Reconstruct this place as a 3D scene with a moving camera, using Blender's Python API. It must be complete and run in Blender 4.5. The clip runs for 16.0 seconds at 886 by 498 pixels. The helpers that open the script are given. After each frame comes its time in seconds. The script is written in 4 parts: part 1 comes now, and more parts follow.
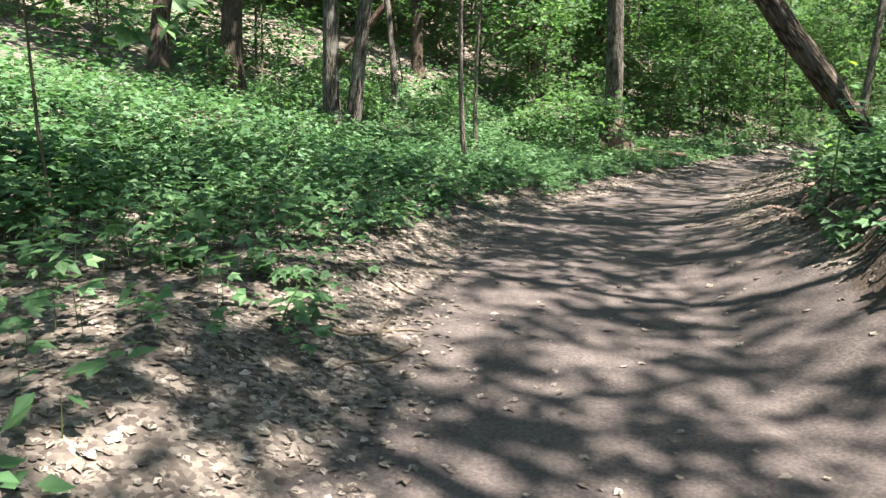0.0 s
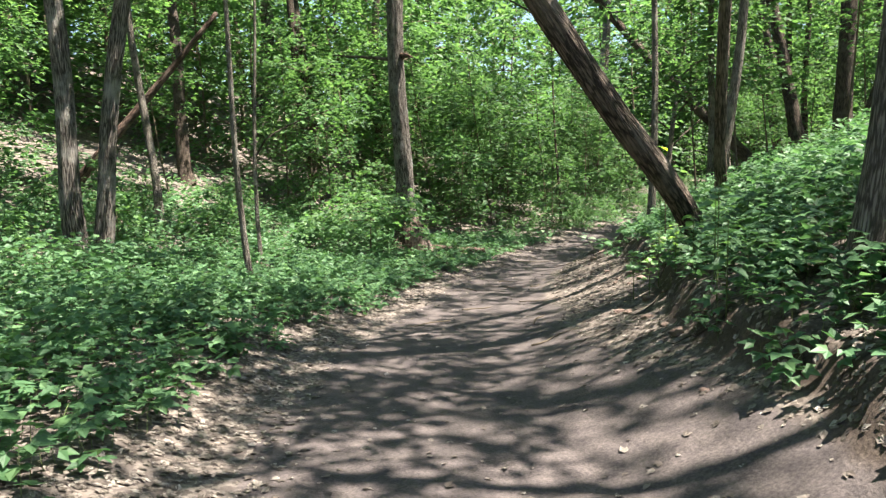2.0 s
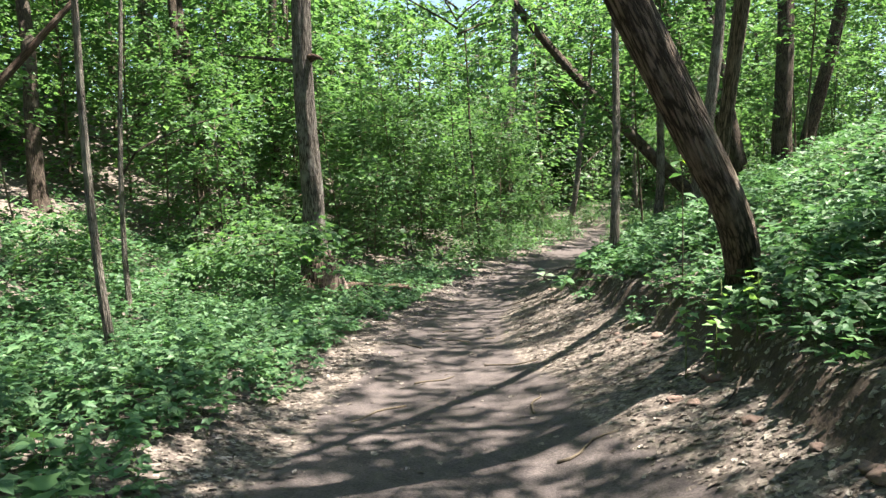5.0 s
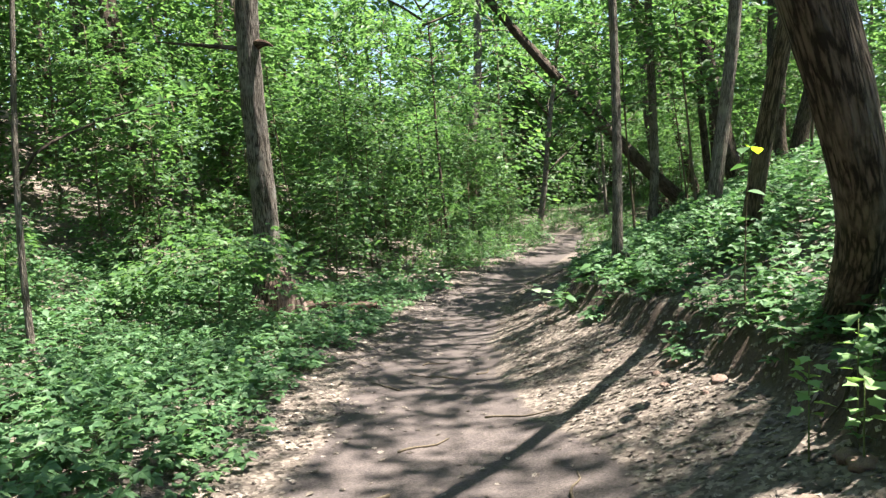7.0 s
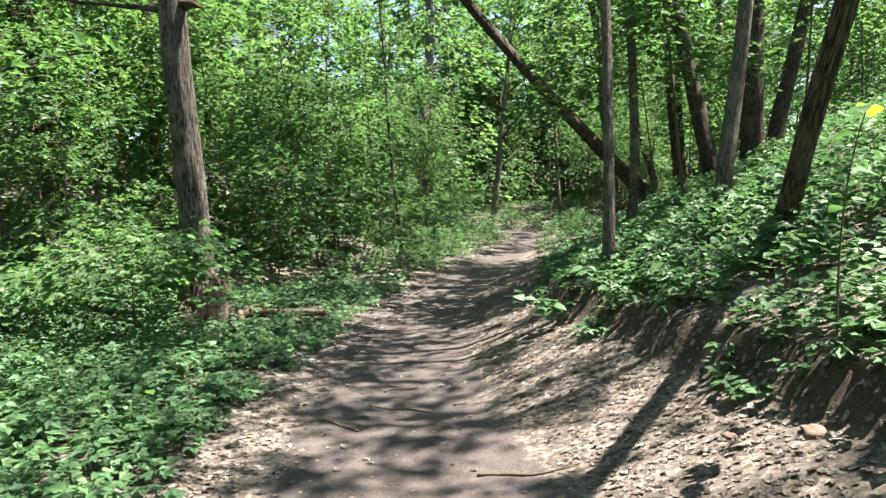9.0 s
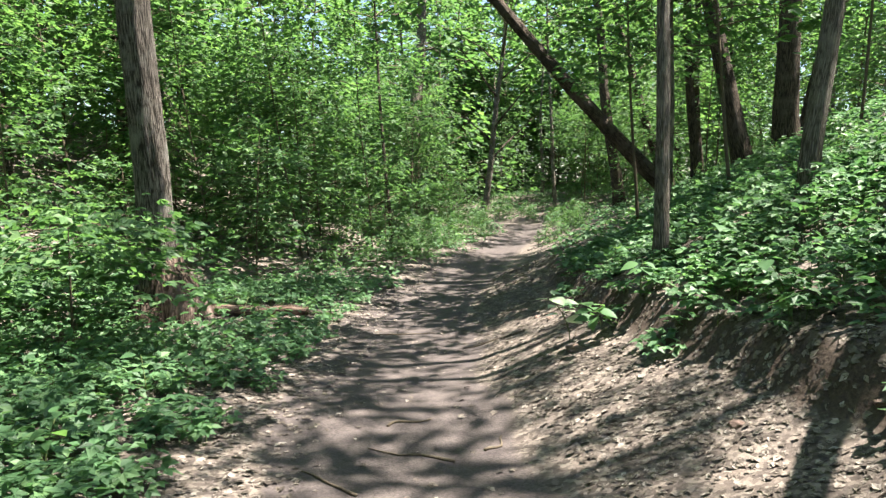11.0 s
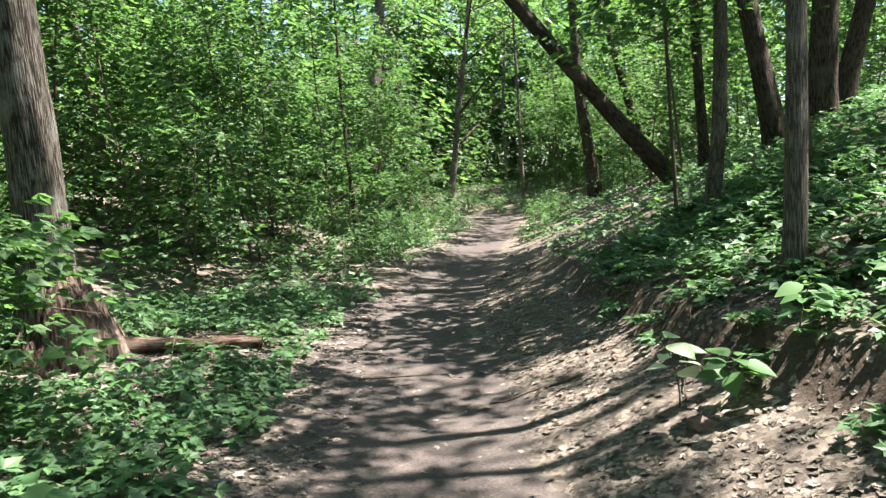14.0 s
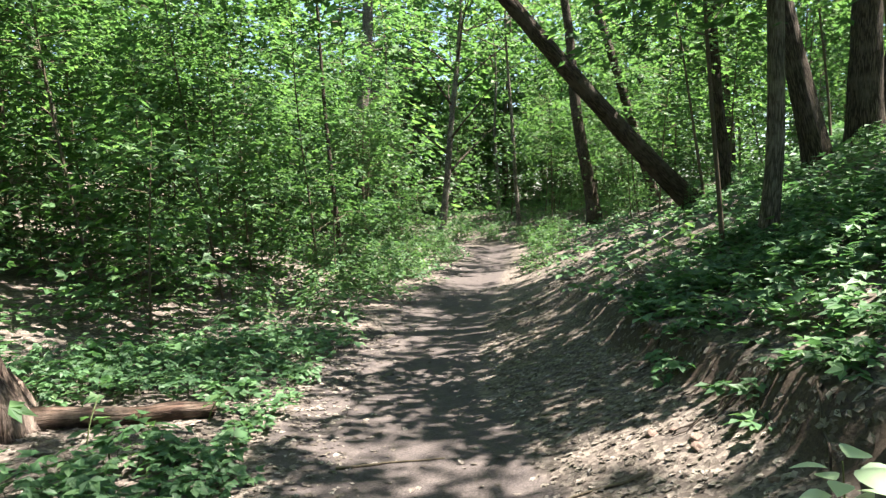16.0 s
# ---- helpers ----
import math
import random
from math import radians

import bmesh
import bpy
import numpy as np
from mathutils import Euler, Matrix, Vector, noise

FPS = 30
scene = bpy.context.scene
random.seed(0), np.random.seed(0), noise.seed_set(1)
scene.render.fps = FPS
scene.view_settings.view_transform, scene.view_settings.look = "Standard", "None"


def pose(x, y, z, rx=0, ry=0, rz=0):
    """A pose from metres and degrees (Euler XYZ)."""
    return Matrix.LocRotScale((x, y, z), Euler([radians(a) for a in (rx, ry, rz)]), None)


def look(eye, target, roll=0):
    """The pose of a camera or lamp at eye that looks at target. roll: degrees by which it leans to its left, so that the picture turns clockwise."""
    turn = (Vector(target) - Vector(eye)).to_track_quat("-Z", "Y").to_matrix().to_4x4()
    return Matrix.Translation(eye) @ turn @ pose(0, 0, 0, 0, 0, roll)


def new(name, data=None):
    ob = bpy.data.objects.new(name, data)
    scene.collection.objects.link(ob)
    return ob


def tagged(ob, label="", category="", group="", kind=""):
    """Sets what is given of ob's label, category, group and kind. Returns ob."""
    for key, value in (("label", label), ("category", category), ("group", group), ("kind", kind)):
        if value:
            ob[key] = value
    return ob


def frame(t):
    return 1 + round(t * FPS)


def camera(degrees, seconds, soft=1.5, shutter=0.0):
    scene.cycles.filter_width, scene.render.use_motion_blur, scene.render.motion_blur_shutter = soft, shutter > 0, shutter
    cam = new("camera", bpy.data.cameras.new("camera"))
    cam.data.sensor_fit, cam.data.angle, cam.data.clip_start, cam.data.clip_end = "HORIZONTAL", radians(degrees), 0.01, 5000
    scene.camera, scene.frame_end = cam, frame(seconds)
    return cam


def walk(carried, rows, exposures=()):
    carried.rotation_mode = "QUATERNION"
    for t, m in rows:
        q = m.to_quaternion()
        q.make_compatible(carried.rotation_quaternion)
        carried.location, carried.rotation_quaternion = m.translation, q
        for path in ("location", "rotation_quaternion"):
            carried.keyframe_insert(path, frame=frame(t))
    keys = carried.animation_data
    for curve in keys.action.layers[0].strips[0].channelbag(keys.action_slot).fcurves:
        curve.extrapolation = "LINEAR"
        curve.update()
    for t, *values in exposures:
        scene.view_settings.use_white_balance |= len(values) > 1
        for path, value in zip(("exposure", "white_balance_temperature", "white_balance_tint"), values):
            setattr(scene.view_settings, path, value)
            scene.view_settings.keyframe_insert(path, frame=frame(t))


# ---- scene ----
cam = camera(62.9, 16.0, soft=1.4)
METRES, EYE, TILT, LEAN, TURN = 13.5, 1.5, -14.0, -1.5, 0.0
ROWS = [
    (0.0, 0.0, 0.0, 0.0, -0.0, 0.0, 0.0),
    (0.5, -0.0059, 0.0348, 0.0079, -5.16, 1.81, 1.51),
    (1.0, -0.0053, 0.0667, 0.013, -9.68, 4.08, 3.04),
    (1.5, -0.0048, 0.0984, 0.0215, -13.21, 5.48, 4.76),
    (2.0, -0.0002, 0.1301, 0.033, -16.34, 6.69, 6.56),
    (2.5, 0.0026, 0.1602, 0.0421, -18.48, 7.65, 7.96),
    (3.0, -0.0037, 0.1899, 0.0483, -19.97, 8.12, 8.24),
    (3.5, -0.0017, 0.2215, 0.0543, -20.44, 7.66, 7.64),
    (4.0, 0.0034, 0.2521, 0.0623, -21.95, 7.65, 7.51),
    (6.5, 0.0572, 0.4103, 0.0958, -26.89, 7.5, 9.82),
    (7.0, 0.0656, 0.4356, 0.1032, -27.59, 7.63, 9.95),
    (7.5, 0.0759, 0.4622, 0.1093, -28.7, 7.74, 9.9),
    (8.0, 0.0813, 0.4903, 0.1135, -30.1, 7.74, 9.94),
    (8.5, 0.0952, 0.5144, 0.1171, -30.99, 7.06, 10.1),
    (9.0, 0.1085, 0.5423, 0.1215, -31.95, 6.69, 10.4),
    (11.5, 0.1736, 0.6797, 0.1421, -33.82, 5.23, 9.28),
    (12.0, 0.1913, 0.704, 0.1472, -34.49, 4.52, 8.82),
    (12.5, 0.1991, 0.7299, 0.1517, -35.07, 4.11, 8.87),
    (13.0, 0.207, 0.7597, 0.1585, -35.05, 4.21, 9.53),
    (13.5, 0.2182, 0.7903, 0.1646, -35.74, 4.52, 10.38),
    (14.0, 0.2299, 0.8184, 0.1708, -36.99, 4.61, 11.08),
    (14.5, 0.2482, 0.8394, 0.1745, -37.58, 5.35, 11.37),
    (15.0, 0.2627, 0.8621, 0.1781, -38.3, 6.4, 11.44),
    (15.5, 0.2778, 0.8864, 0.1829, -38.28, 6.52, 11.5),
    (16.0, 0.2946, 0.911, 0.1878, -37.77, 6.69, 11.54),
]
walk(cam, [(t, pose(0, 0, EYE, TILT, LEAN, TURN) @ pose(METRES * x, METRES * y, METRES * z, 90 + pitch, roll, yaw)) for t, x, y, z, yaw, pitch, roll in ROWS],
     exposures=[(0.0, 2.6), (8.0, 2.6), (16.0, 2.65)])

# ---- world, sun, light ----
SUN_EL, SUN_AZ = 66.0, 122.0
world = bpy.data.worlds.new("sky")
scene.world = world
world.use_nodes = True
_sky = world.node_tree.nodes.new("ShaderNodeTexSky")
_sky.sky_type, _sky.sun_disc = "NISHITA", False
_sky.sun_elevation, _sky.sun_rotation = radians(SUN_EL), radians(SUN_AZ)
_bg = world.node_tree.nodes["Background"]
_bg.inputs["Strength"].default_value = 0.055
world.node_tree.links.new(_sky.outputs["Color"], _bg.inputs["Color"])
_sun = bpy.data.lights.new("sun", "SUN")
_sun.energy, _sun.angle, _sun.color = 5.0, radians(0.5), (1.0, 0.94, 0.84)
_to_sun = Vector((math.sin(radians(SUN_AZ)) * math.cos(radians(SUN_EL)), math.cos(radians(SUN_AZ)) * math.cos(radians(SUN_EL)), math.sin(radians(SUN_EL))))
new("sun", _sun).matrix_basis = look(_to_sun * 60, (0, 0, 0))

# ---- materials ----


def material(name):
    m = bpy.data.materials.new(name)
    m.use_nodes = True
    m.node_tree.nodes.clear()
    return m, m.node_tree.nodes, m.node_tree.links


def node(nodes, kind, **settings):
    n = nodes.new(kind)
    for key, value in settings.items():
        n.inputs[key.replace("_", " ")].default_value = value
    return n


def ramp_node(nodes, stops):
    n = nodes.new("ShaderNodeValToRGB")
    el = n.color_ramp.elements
    while len(el) < len(stops):
        el.new(0.5)
    for e, (p, c) in zip(el, stops):
        e.position, e.color = p, (*c, 1)
    return n


def leaf_material(name, dark, mid, light, thin=0.45, by_object=False, shine=(1.8, 1.85, 0.85)):
    """Living leaves: light shines through them; each one has its own green."""
    m, ns, ln = material(name)
    rnd = ns.new("ShaderNodeObjectInfo" if by_object else "ShaderNodeNewGeometry")
    tone = ramp_node(ns, [(0.0, dark), (0.55, mid), (1.0, light)])
    ln.new(rnd.outputs["Random" if by_object else "Random Per Island"], tone.inputs[0])
    co = ns.new("ShaderNodeTexCoord")
    big = node(ns, "ShaderNodeTexNoise", Scale=0.9, Detail=3.0)
    ln.new(co.outputs["Object"], big.inputs["Vector"])
    hue = node(ns, "ShaderNodeHueSaturation", Saturation=1.0)
    span = ns.new("ShaderNodeMapRange")
    span.inputs["To Min"].default_value, span.inputs["To Max"].default_value = 0.7, 1.3
    ln.new(big.outputs["Fac"], span.inputs["Value"])
    ln.new(span.outputs[0], hue.inputs["Value"])
    ln.new(tone.outputs[0], hue.inputs["Color"])
    gloss = node(ns, "ShaderNodeBsdfPrincipled", Roughness=0.5)
    gloss.inputs["Specular IOR Level"].default_value = 0.32
    ln.new(hue.outputs[0], gloss.inputs["Base Color"])
    glow = ns.new("ShaderNodeBsdfTranslucent")
    warm = node(ns, "ShaderNodeMix")
    warm.data_type, warm.blend_type = "RGBA", "MULTIPLY"
    warm.inputs[0].default_value = 1.0
    warm.inputs[7].default_value = (*shine, 1)
    ln.new(hue.outputs[0], warm.inputs[6])
    ln.new(warm.outputs[2], glow.inputs["Color"])
    mix = ns.new("ShaderNodeMixShader")
    mix.inputs[0].default_value = thin
    ln.new(gloss.outputs[0], mix.inputs[1])
    ln.new(glow.outputs[0], mix.inputs[2])
    out = ns.new("ShaderNodeOutputMaterial")
    ln.new(mix.outputs[0], out.inputs["Surface"])
    return m


def bark_material(name, groove, ridge, lichen, scale=1.0):
    m, ns, ln = material(name)
    co = ns.new("ShaderNodeTexCoord")
    along = ns.new("ShaderNodeAttribute")
    along.attribute_name = "grain"
    mp = ns.new("ShaderNodeMapping")
    mp.inputs["Scale"].default_value = (46 * scale, 46 * scale, 5.0 * scale)
    ln.new(along.outputs["Vector"], mp.inputs["Vector"])
    fibre = node(ns, "ShaderNodeTexNoise", Scale=1.0, Detail=6.0, Roughness=0.65, Distortion=0.25)
    ln.new(mp.outputs[0], fibre.inputs["Vector"])
    warp = ns.new("ShaderNodeMix")
    warp.data_type, warp.blend_type = "RGBA", "ADD"
    warp.inputs[0].default_value = 1.1
    ln.new(mp.outputs[0], warp.inputs[6])
    ln.new(fibre.outputs["Color"], warp.inputs[7])
    plates = ns.new("ShaderNodeTexVoronoi")
    plates.feature = "DISTANCE_TO_EDGE"
    plates.inputs["Scale"].default_value = 0.85
    ln.new(warp.outputs[2], plates.inputs["Vector"])
    swell = ns.new("ShaderNodeMapRange")
    swell.inputs["From Max"].default_value = 0.3
    swell.inputs["To Min"].default_value, swell.inputs["To Max"].default_value = -0.16, 0.1
    ln.new(plates.outputs["Distance"], swell.inputs["Value"])
    ridges = ns.new("ShaderNodeMath")
    ln.new(fibre.outputs["Fac"], ridges.inputs[0])
    ln.new(swell.outputs[0], ridges.inputs[1])
    tone = ramp_node(ns, [(0.38, groove), (0.6, ridge)])
    ln.new(ridges.outputs[0], tone.inputs[0])
    patch = node(ns, "ShaderNodeTexNoise", Scale=2.3, Detail=5.0, Roughness=0.65)
    ln.new(co.outputs["Object"], patch.inputs["Vector"])
    where = ramp_node(ns, [(0.5, (0, 0, 0)), (0.72, (0.8, 0.8, 0.8))])
    ln.new(patch.outputs["Fac"], where.inputs[0])
    mix = ns.new("ShaderNodeMix")
    mix.data_type = "RGBA"
    mix.inputs[7].default_value = (*lichen, 1)
    ln.new(where.outputs[0], mix.inputs[0])
    ln.new(tone.outputs[0], mix.inputs[6])
    bsdf = node(ns, "ShaderNodeBsdfPrincipled", Roughness=0.9)
    bsdf.inputs["Specular IOR Level"].default_value = 0.2
    ln.new(mix.outputs[2], bsdf.inputs["Base Color"])
    bump = node(ns, "ShaderNodeBump", Strength=1.0, Distance=0.035)
    ln.new(ridges.outputs[0], bump.inputs["Height"])
    ln.new(bump.outputs[0], bsdf.inputs["Normal"])
    out = ns.new("ShaderNodeOutputMaterial")
    ln.new(bsdf.outputs[0], out.inputs["Surface"])
    return m


def ground_material():
    """Trodden soil on the trail, crumbled leaf litter beside it, bare soil with painted shade where the bank is cut."""
    m, ns, ln = material("forest_soil")
    co = ns.new("ShaderNodeTexCoord")

    def noise_of(scale, detail=5.0, rough=0.6):
        n = node(ns, "ShaderNodeTexNoise", Scale=scale, Detail=detail, Roughness=rough)
        ln.new(co.outputs["Object"], n.inputs["Vector"])
        return n

    def blend(fac, a, b, kind="MIX"):
        n = ns.new("ShaderNodeMix")
        n.data_type, n.blend_type = "RGBA", kind
        for sock, v in ((n.inputs[0], fac), (n.inputs[6], a), (n.inputs[7], b)):
            if isinstance(v, (int, float)):
                sock.default_value = v
            else:
                ln.new(v, sock)
        return n.outputs[2]

    fine, mid, wide = noise_of(55.0, 8.0, 0.7), noise_of(7.0), noise_of(0.9, 4.0)
    soil = ramp_node(ns, [(0.3, (0.045, 0.038, 0.037)), (0.55, (0.092, 0.077, 0.0735)), (0.8, (0.155, 0.128, 0.12))])
    ln.new(fine.outputs["Fac"], soil.inputs[0])
    damp = ramp_node(ns, [(0.35, (0.72, 0.71, 0.73)), (0.65, (1.1, 1.08, 1.06))])
    ln.new(mid.outputs["Fac"], damp.inputs[0])
    soil_c = blend(1.0, soil.outputs[0], damp.outputs[0], "MULTIPLY")
    flakes = ns.new("ShaderNodeTexVoronoi")
    flakes.inputs["Scale"].default_value = 34.0
    crumple = ns.new("ShaderNodeMix")
    crumple.data_type, crumple.blend_type = "RGBA", "ADD"
    crumple.inputs[0].default_value = 0.06
    ln.new(co.outputs["Object"], crumple.inputs[6])
    ln.new(noise_of(22.0, 4.0, 0.6).outputs["Color"], crumple.inputs[7])
    ln.new(crumple.outputs[2], flakes.inputs["Vector"])
    litter = ramp_node(ns, [(0.0, (0.05, 0.04, 0.035)), (0.5, (0.12, 0.099, 0.086)), (1.0, (0.25, 0.214, 0.184))])
    bw = ns.new("ShaderNodeRGBToBW")
    ln.new(flakes.outputs["Color"], bw.inputs[0])
    ln.new(bw.outputs[0], litter.inputs[0])
    litter_c = blend(1.0, litter.outputs[0], damp.outputs[0], "MULTIPLY")
    # bare bank soil, coloured darker to stand in for the cut's shade
    bare_shade = ramp_node(ns, [(0.3, (0.035, 0.026, 0.022)), (0.7, (0.10, 0.075, 0.06))])
    ln.new(fine.outputs["Fac"], bare_shade.inputs[0])
    a_trail = ns.new("ShaderNodeAttribute")
    a_trail.attribute_name = "trodden"
    a_bare_shade = ns.new("ShaderNodeAttribute")
    a_bare_shade.attribute_name = "bare_shaded_bank"
    both = ns.new("ShaderNodeMath")
    both.operation = "MULTIPLY_ADD"
    ln.new(mid.outputs["Fac"], both.inputs[0])
    both.inputs[1].default_value = 0.8
    ln.new(a_trail.outputs["Fac"], both.inputs[2])
    edge = ramp_node(ns, [(0.78, (0, 0, 0)), (1.02, (1, 1, 1))])
    ln.new(both.outputs[0], edge.inputs[0])
    colour = blend(edge.outputs[0], litter_c, soil_c)
    colour = blend(a_bare_shade.outputs["Fac"], colour, bare_shade.outputs[0])
    bsdf = node(ns, "ShaderNodeBsdfPrincipled", Roughness=0.92)
    bsdf.inputs["Specular IOR Level"].default_value = 0.15
    ln.new(colour, bsdf.inputs["Base Color"])
    add = ns.new("ShaderNodeMath")
    add.operation = "MULTIPLY_ADD"
    ln.new(flakes.outputs["Distance"], add.inputs[0])
    add.inputs[1].default_value = 0.5
    ln.new(fine.outputs["Fac"], add.inputs[2])
    bump = node(ns, "ShaderNodeBump", Strength=0.55, Distance=0.012)
    ln.new(add.outputs[0], bump.inputs["Height"])
    ln.new(bump.outputs[0], bsdf.inputs["Normal"])
    out = ns.new("ShaderNodeOutputMaterial")
    ln.new(bsdf.outputs[0], out.inputs["Surface"])
    return m


def dry_material(name, stops, rough=0.8, scale=30.0):
    """Dead leaves, wood and stems: a tone for each piece, and grain."""
    m, ns, ln = material(name)
    geo = ns.new("ShaderNodeNewGeometry")
    tone = ramp_node(ns, stops)
    ln.new(geo.outputs["Random Per Island"], tone.inputs[0])
    co = ns.new("ShaderNodeTexCoord")
    grain = node(ns, "ShaderNodeTexNoise", Scale=scale, Detail=5.0)
    ln.new(co.outputs["Object"], grain.inputs["Vector"])
    span = ramp_node(ns, [(0.3, (0.55, 0.55, 0.55)), (0.7, (1.2, 1.2, 1.2))])
    ln.new(grain.outputs["Fac"], span.inputs[0])
    mix = ns.new("ShaderNodeMix")
    mix.data_type, mix.blend_type = "RGBA", "MULTIPLY"
    mix.inputs[0].default_value = 1.0
    ln.new(tone.outputs[0], mix.inputs[6])
    ln.new(span.outputs[0], mix.inputs[7])
    bsdf = node(ns, "ShaderNodeBsdfPrincipled", Roughness=rough)
    bsdf.inputs["Specular IOR Level"].default_value = 0.25
    ln.new(mix.outputs[2], bsdf.inputs["Base Color"])
    bump = node(ns, "ShaderNodeBump", Strength=0.5, Distance=0.01)
    ln.new(grain.outputs["Fac"], bump.inputs["Height"])
    ln.new(bump.outputs[0], bsdf.inputs["Normal"])
    out = ns.new("ShaderNodeOutputMaterial")
    ln.new(bsdf.outputs[0], out.inputs["Surface"])
    return m


M_GROUND = ground_material()
M_HERB = leaf_material("herb_leaf", (0.05, 0.105, 0.046), (0.072, 0.15, 0.066), (0.12, 0.205, 0.088), 0.36, shine=(1.4, 1.55, 1.05))
M_BROAD = leaf_material("broad_leaf", (0.05, 0.11, 0.045), (0.08, 0.16, 0.065), (0.125, 0.22, 0.085), 0.38, by_object=True, shine=(1.5, 1.6, 0.95))
M_MAPLE = leaf_material("maple_leaf", (0.052, 0.105, 0.044), (0.075, 0.15, 0.062), (0.126, 0.212, 0.08), 0.47, shine=(1.5, 1.62, 0.98))
M_CROWN = leaf_material("crown_leaf", (0.052, 0.105, 0.042), (0.077, 0.15, 0.06), (0.128, 0.214, 0.078), 0.5, shine=(1.5, 1.62, 0.95))
M_PALE = leaf_material("pale_leaf", (0.12, 0.22, 0.085), (0.16, 0.27, 0.11), (0.2, 0.31, 0.13), 0.35, by_object=True)
M_WHITE = leaf_material("white_green_leaf", (0.34, 0.44, 0.27), (0.4, 0.5, 0.33), (0.46, 0.55, 0.39), 0.3, by_object=True, shine=(1.2, 1.25, 1.0))
M_YOUNG = leaf_material("young_leaf", (0.12, 0.22, 0.02), (0.16, 0.28, 0.02), (0.2, 0.32, 0.03), 0.6, by_object=True)
M_OAK = bark_material("oak_bark", (0.03, 0.024, 0.02), (0.22, 0.19, 0.165), (0.3, 0.285, 0.26))
M_DARK = bark_material("dark_bark", (0.028, 0.02, 0.015), (0.12, 0.09, 0.07), (0.14, 0.115, 0.095), 1.2)
M_RED = bark_material("brown_bark", (0.035, 0.026, 0.02), (0.2, 0.15, 0.118), (0.24, 0.195, 0.16), 1.1)
M_GREY = bark_material("grey_bark", (0.07, 0.058, 0.048), (0.25, 0.215, 0.182), (0.36, 0.32, 0.275), 1.5)
M_DEAD = bark_material("dead_wood", (0.035, 0.022, 0.017), (0.13, 0.08, 0.06), (0.24, 0.18, 0.145), 0.8)
M_SLAB = bark_material("torn_wood", (0.03, 0.02, 0.016), (0.16, 0.115, 0.092), (0.26, 0.2, 0.17), 0.6)
M_STEM = dry_material("stem", [(0.0, (0.06, 0.045, 0.03)), (1.0, (0.14, 0.11, 0.075))], 0.8, 60.0)
M_GREENSTEM = dry_material("green_stem", [(0.0, (0.07, 0.10, 0.03)), (1.0, (0.13, 0.16, 0.06))], 0.6, 60.0)
M_LITTER = dry_material("dead_leaves", [(0.0, (0.05, 0.039, 0.033)), (0.5, (0.135, 0.11, 0.092)), (0.85, (0.225, 0.19, 0.162)), (1.0, (0.34, 0.3, 0.262))], 0.75, 25.0)

# ---- mesh helpers ----


def mesh_of(name, verts, tris, mat, smooth=False):
    verts, tris = np.asarray(verts, np.float32).reshape(-1, 3), np.asarray(tris, np.int32).reshape(-1, 3)
    me = bpy.data.meshes.new(name)
    me.vertices.add(len(verts))
    me.vertices.foreach_set("co", verts.ravel())
    me.loops.add(tris.size)
    me.loops.foreach_set("vertex_index", tris.ravel())
    me.polygons.add(len(tris))
    me.polygons.foreach_set("loop_start", np.arange(0, tris.size, 3, dtype=np.int32))
    me.polygons.foreach_set("use_smooth", np.full(len(tris), smooth, dtype=bool))
    me.update(calc_edges=True)
    me.materials.append(mat)
    return me


def part(name, me, parent, label="", at=None):
    ob = new(name, me)
    ob.parent = parent
    if at is not None:
        ob.matrix_basis = at
    return tagged(ob, label) if label else ob


def join(pieces):
    vs, ts, n = [], [], 0
    for v, t in pieces:
        vs.append(v)
        ts.append(t + n)
        n += len(v)
    return np.concatenate(vs), np.concatenate(ts)


def unit(v):
    return v / np.maximum(np.linalg.norm(v, axis=-1, keepdims=True), 1e-9)


def leaves(at, axis, normal, length, wide=0.62, fold=0.06):
    """Folded pointed leaves, two triangles each."""
    axis = unit(axis)
    side = unit(np.cross(normal, axis))
    up = np.cross(axis, side)
    L = np.broadcast_to(length, (len(at),))[:, None]
    v = np.stack([at, at + axis * L * 0.4 + side * L * wide / 2 + up * L * fold, at + axis * L - up * L * 0.08,
                  at + axis * L * 0.4 - side * L * wide / 2 + up * L * fold], 1).reshape(-1, 3)
    k = np.arange(len(at))[:, None] * 4
    return v, np.concatenate([k + [0, 2, 1], k + [0, 3, 2]], 1).reshape(-1, 3)


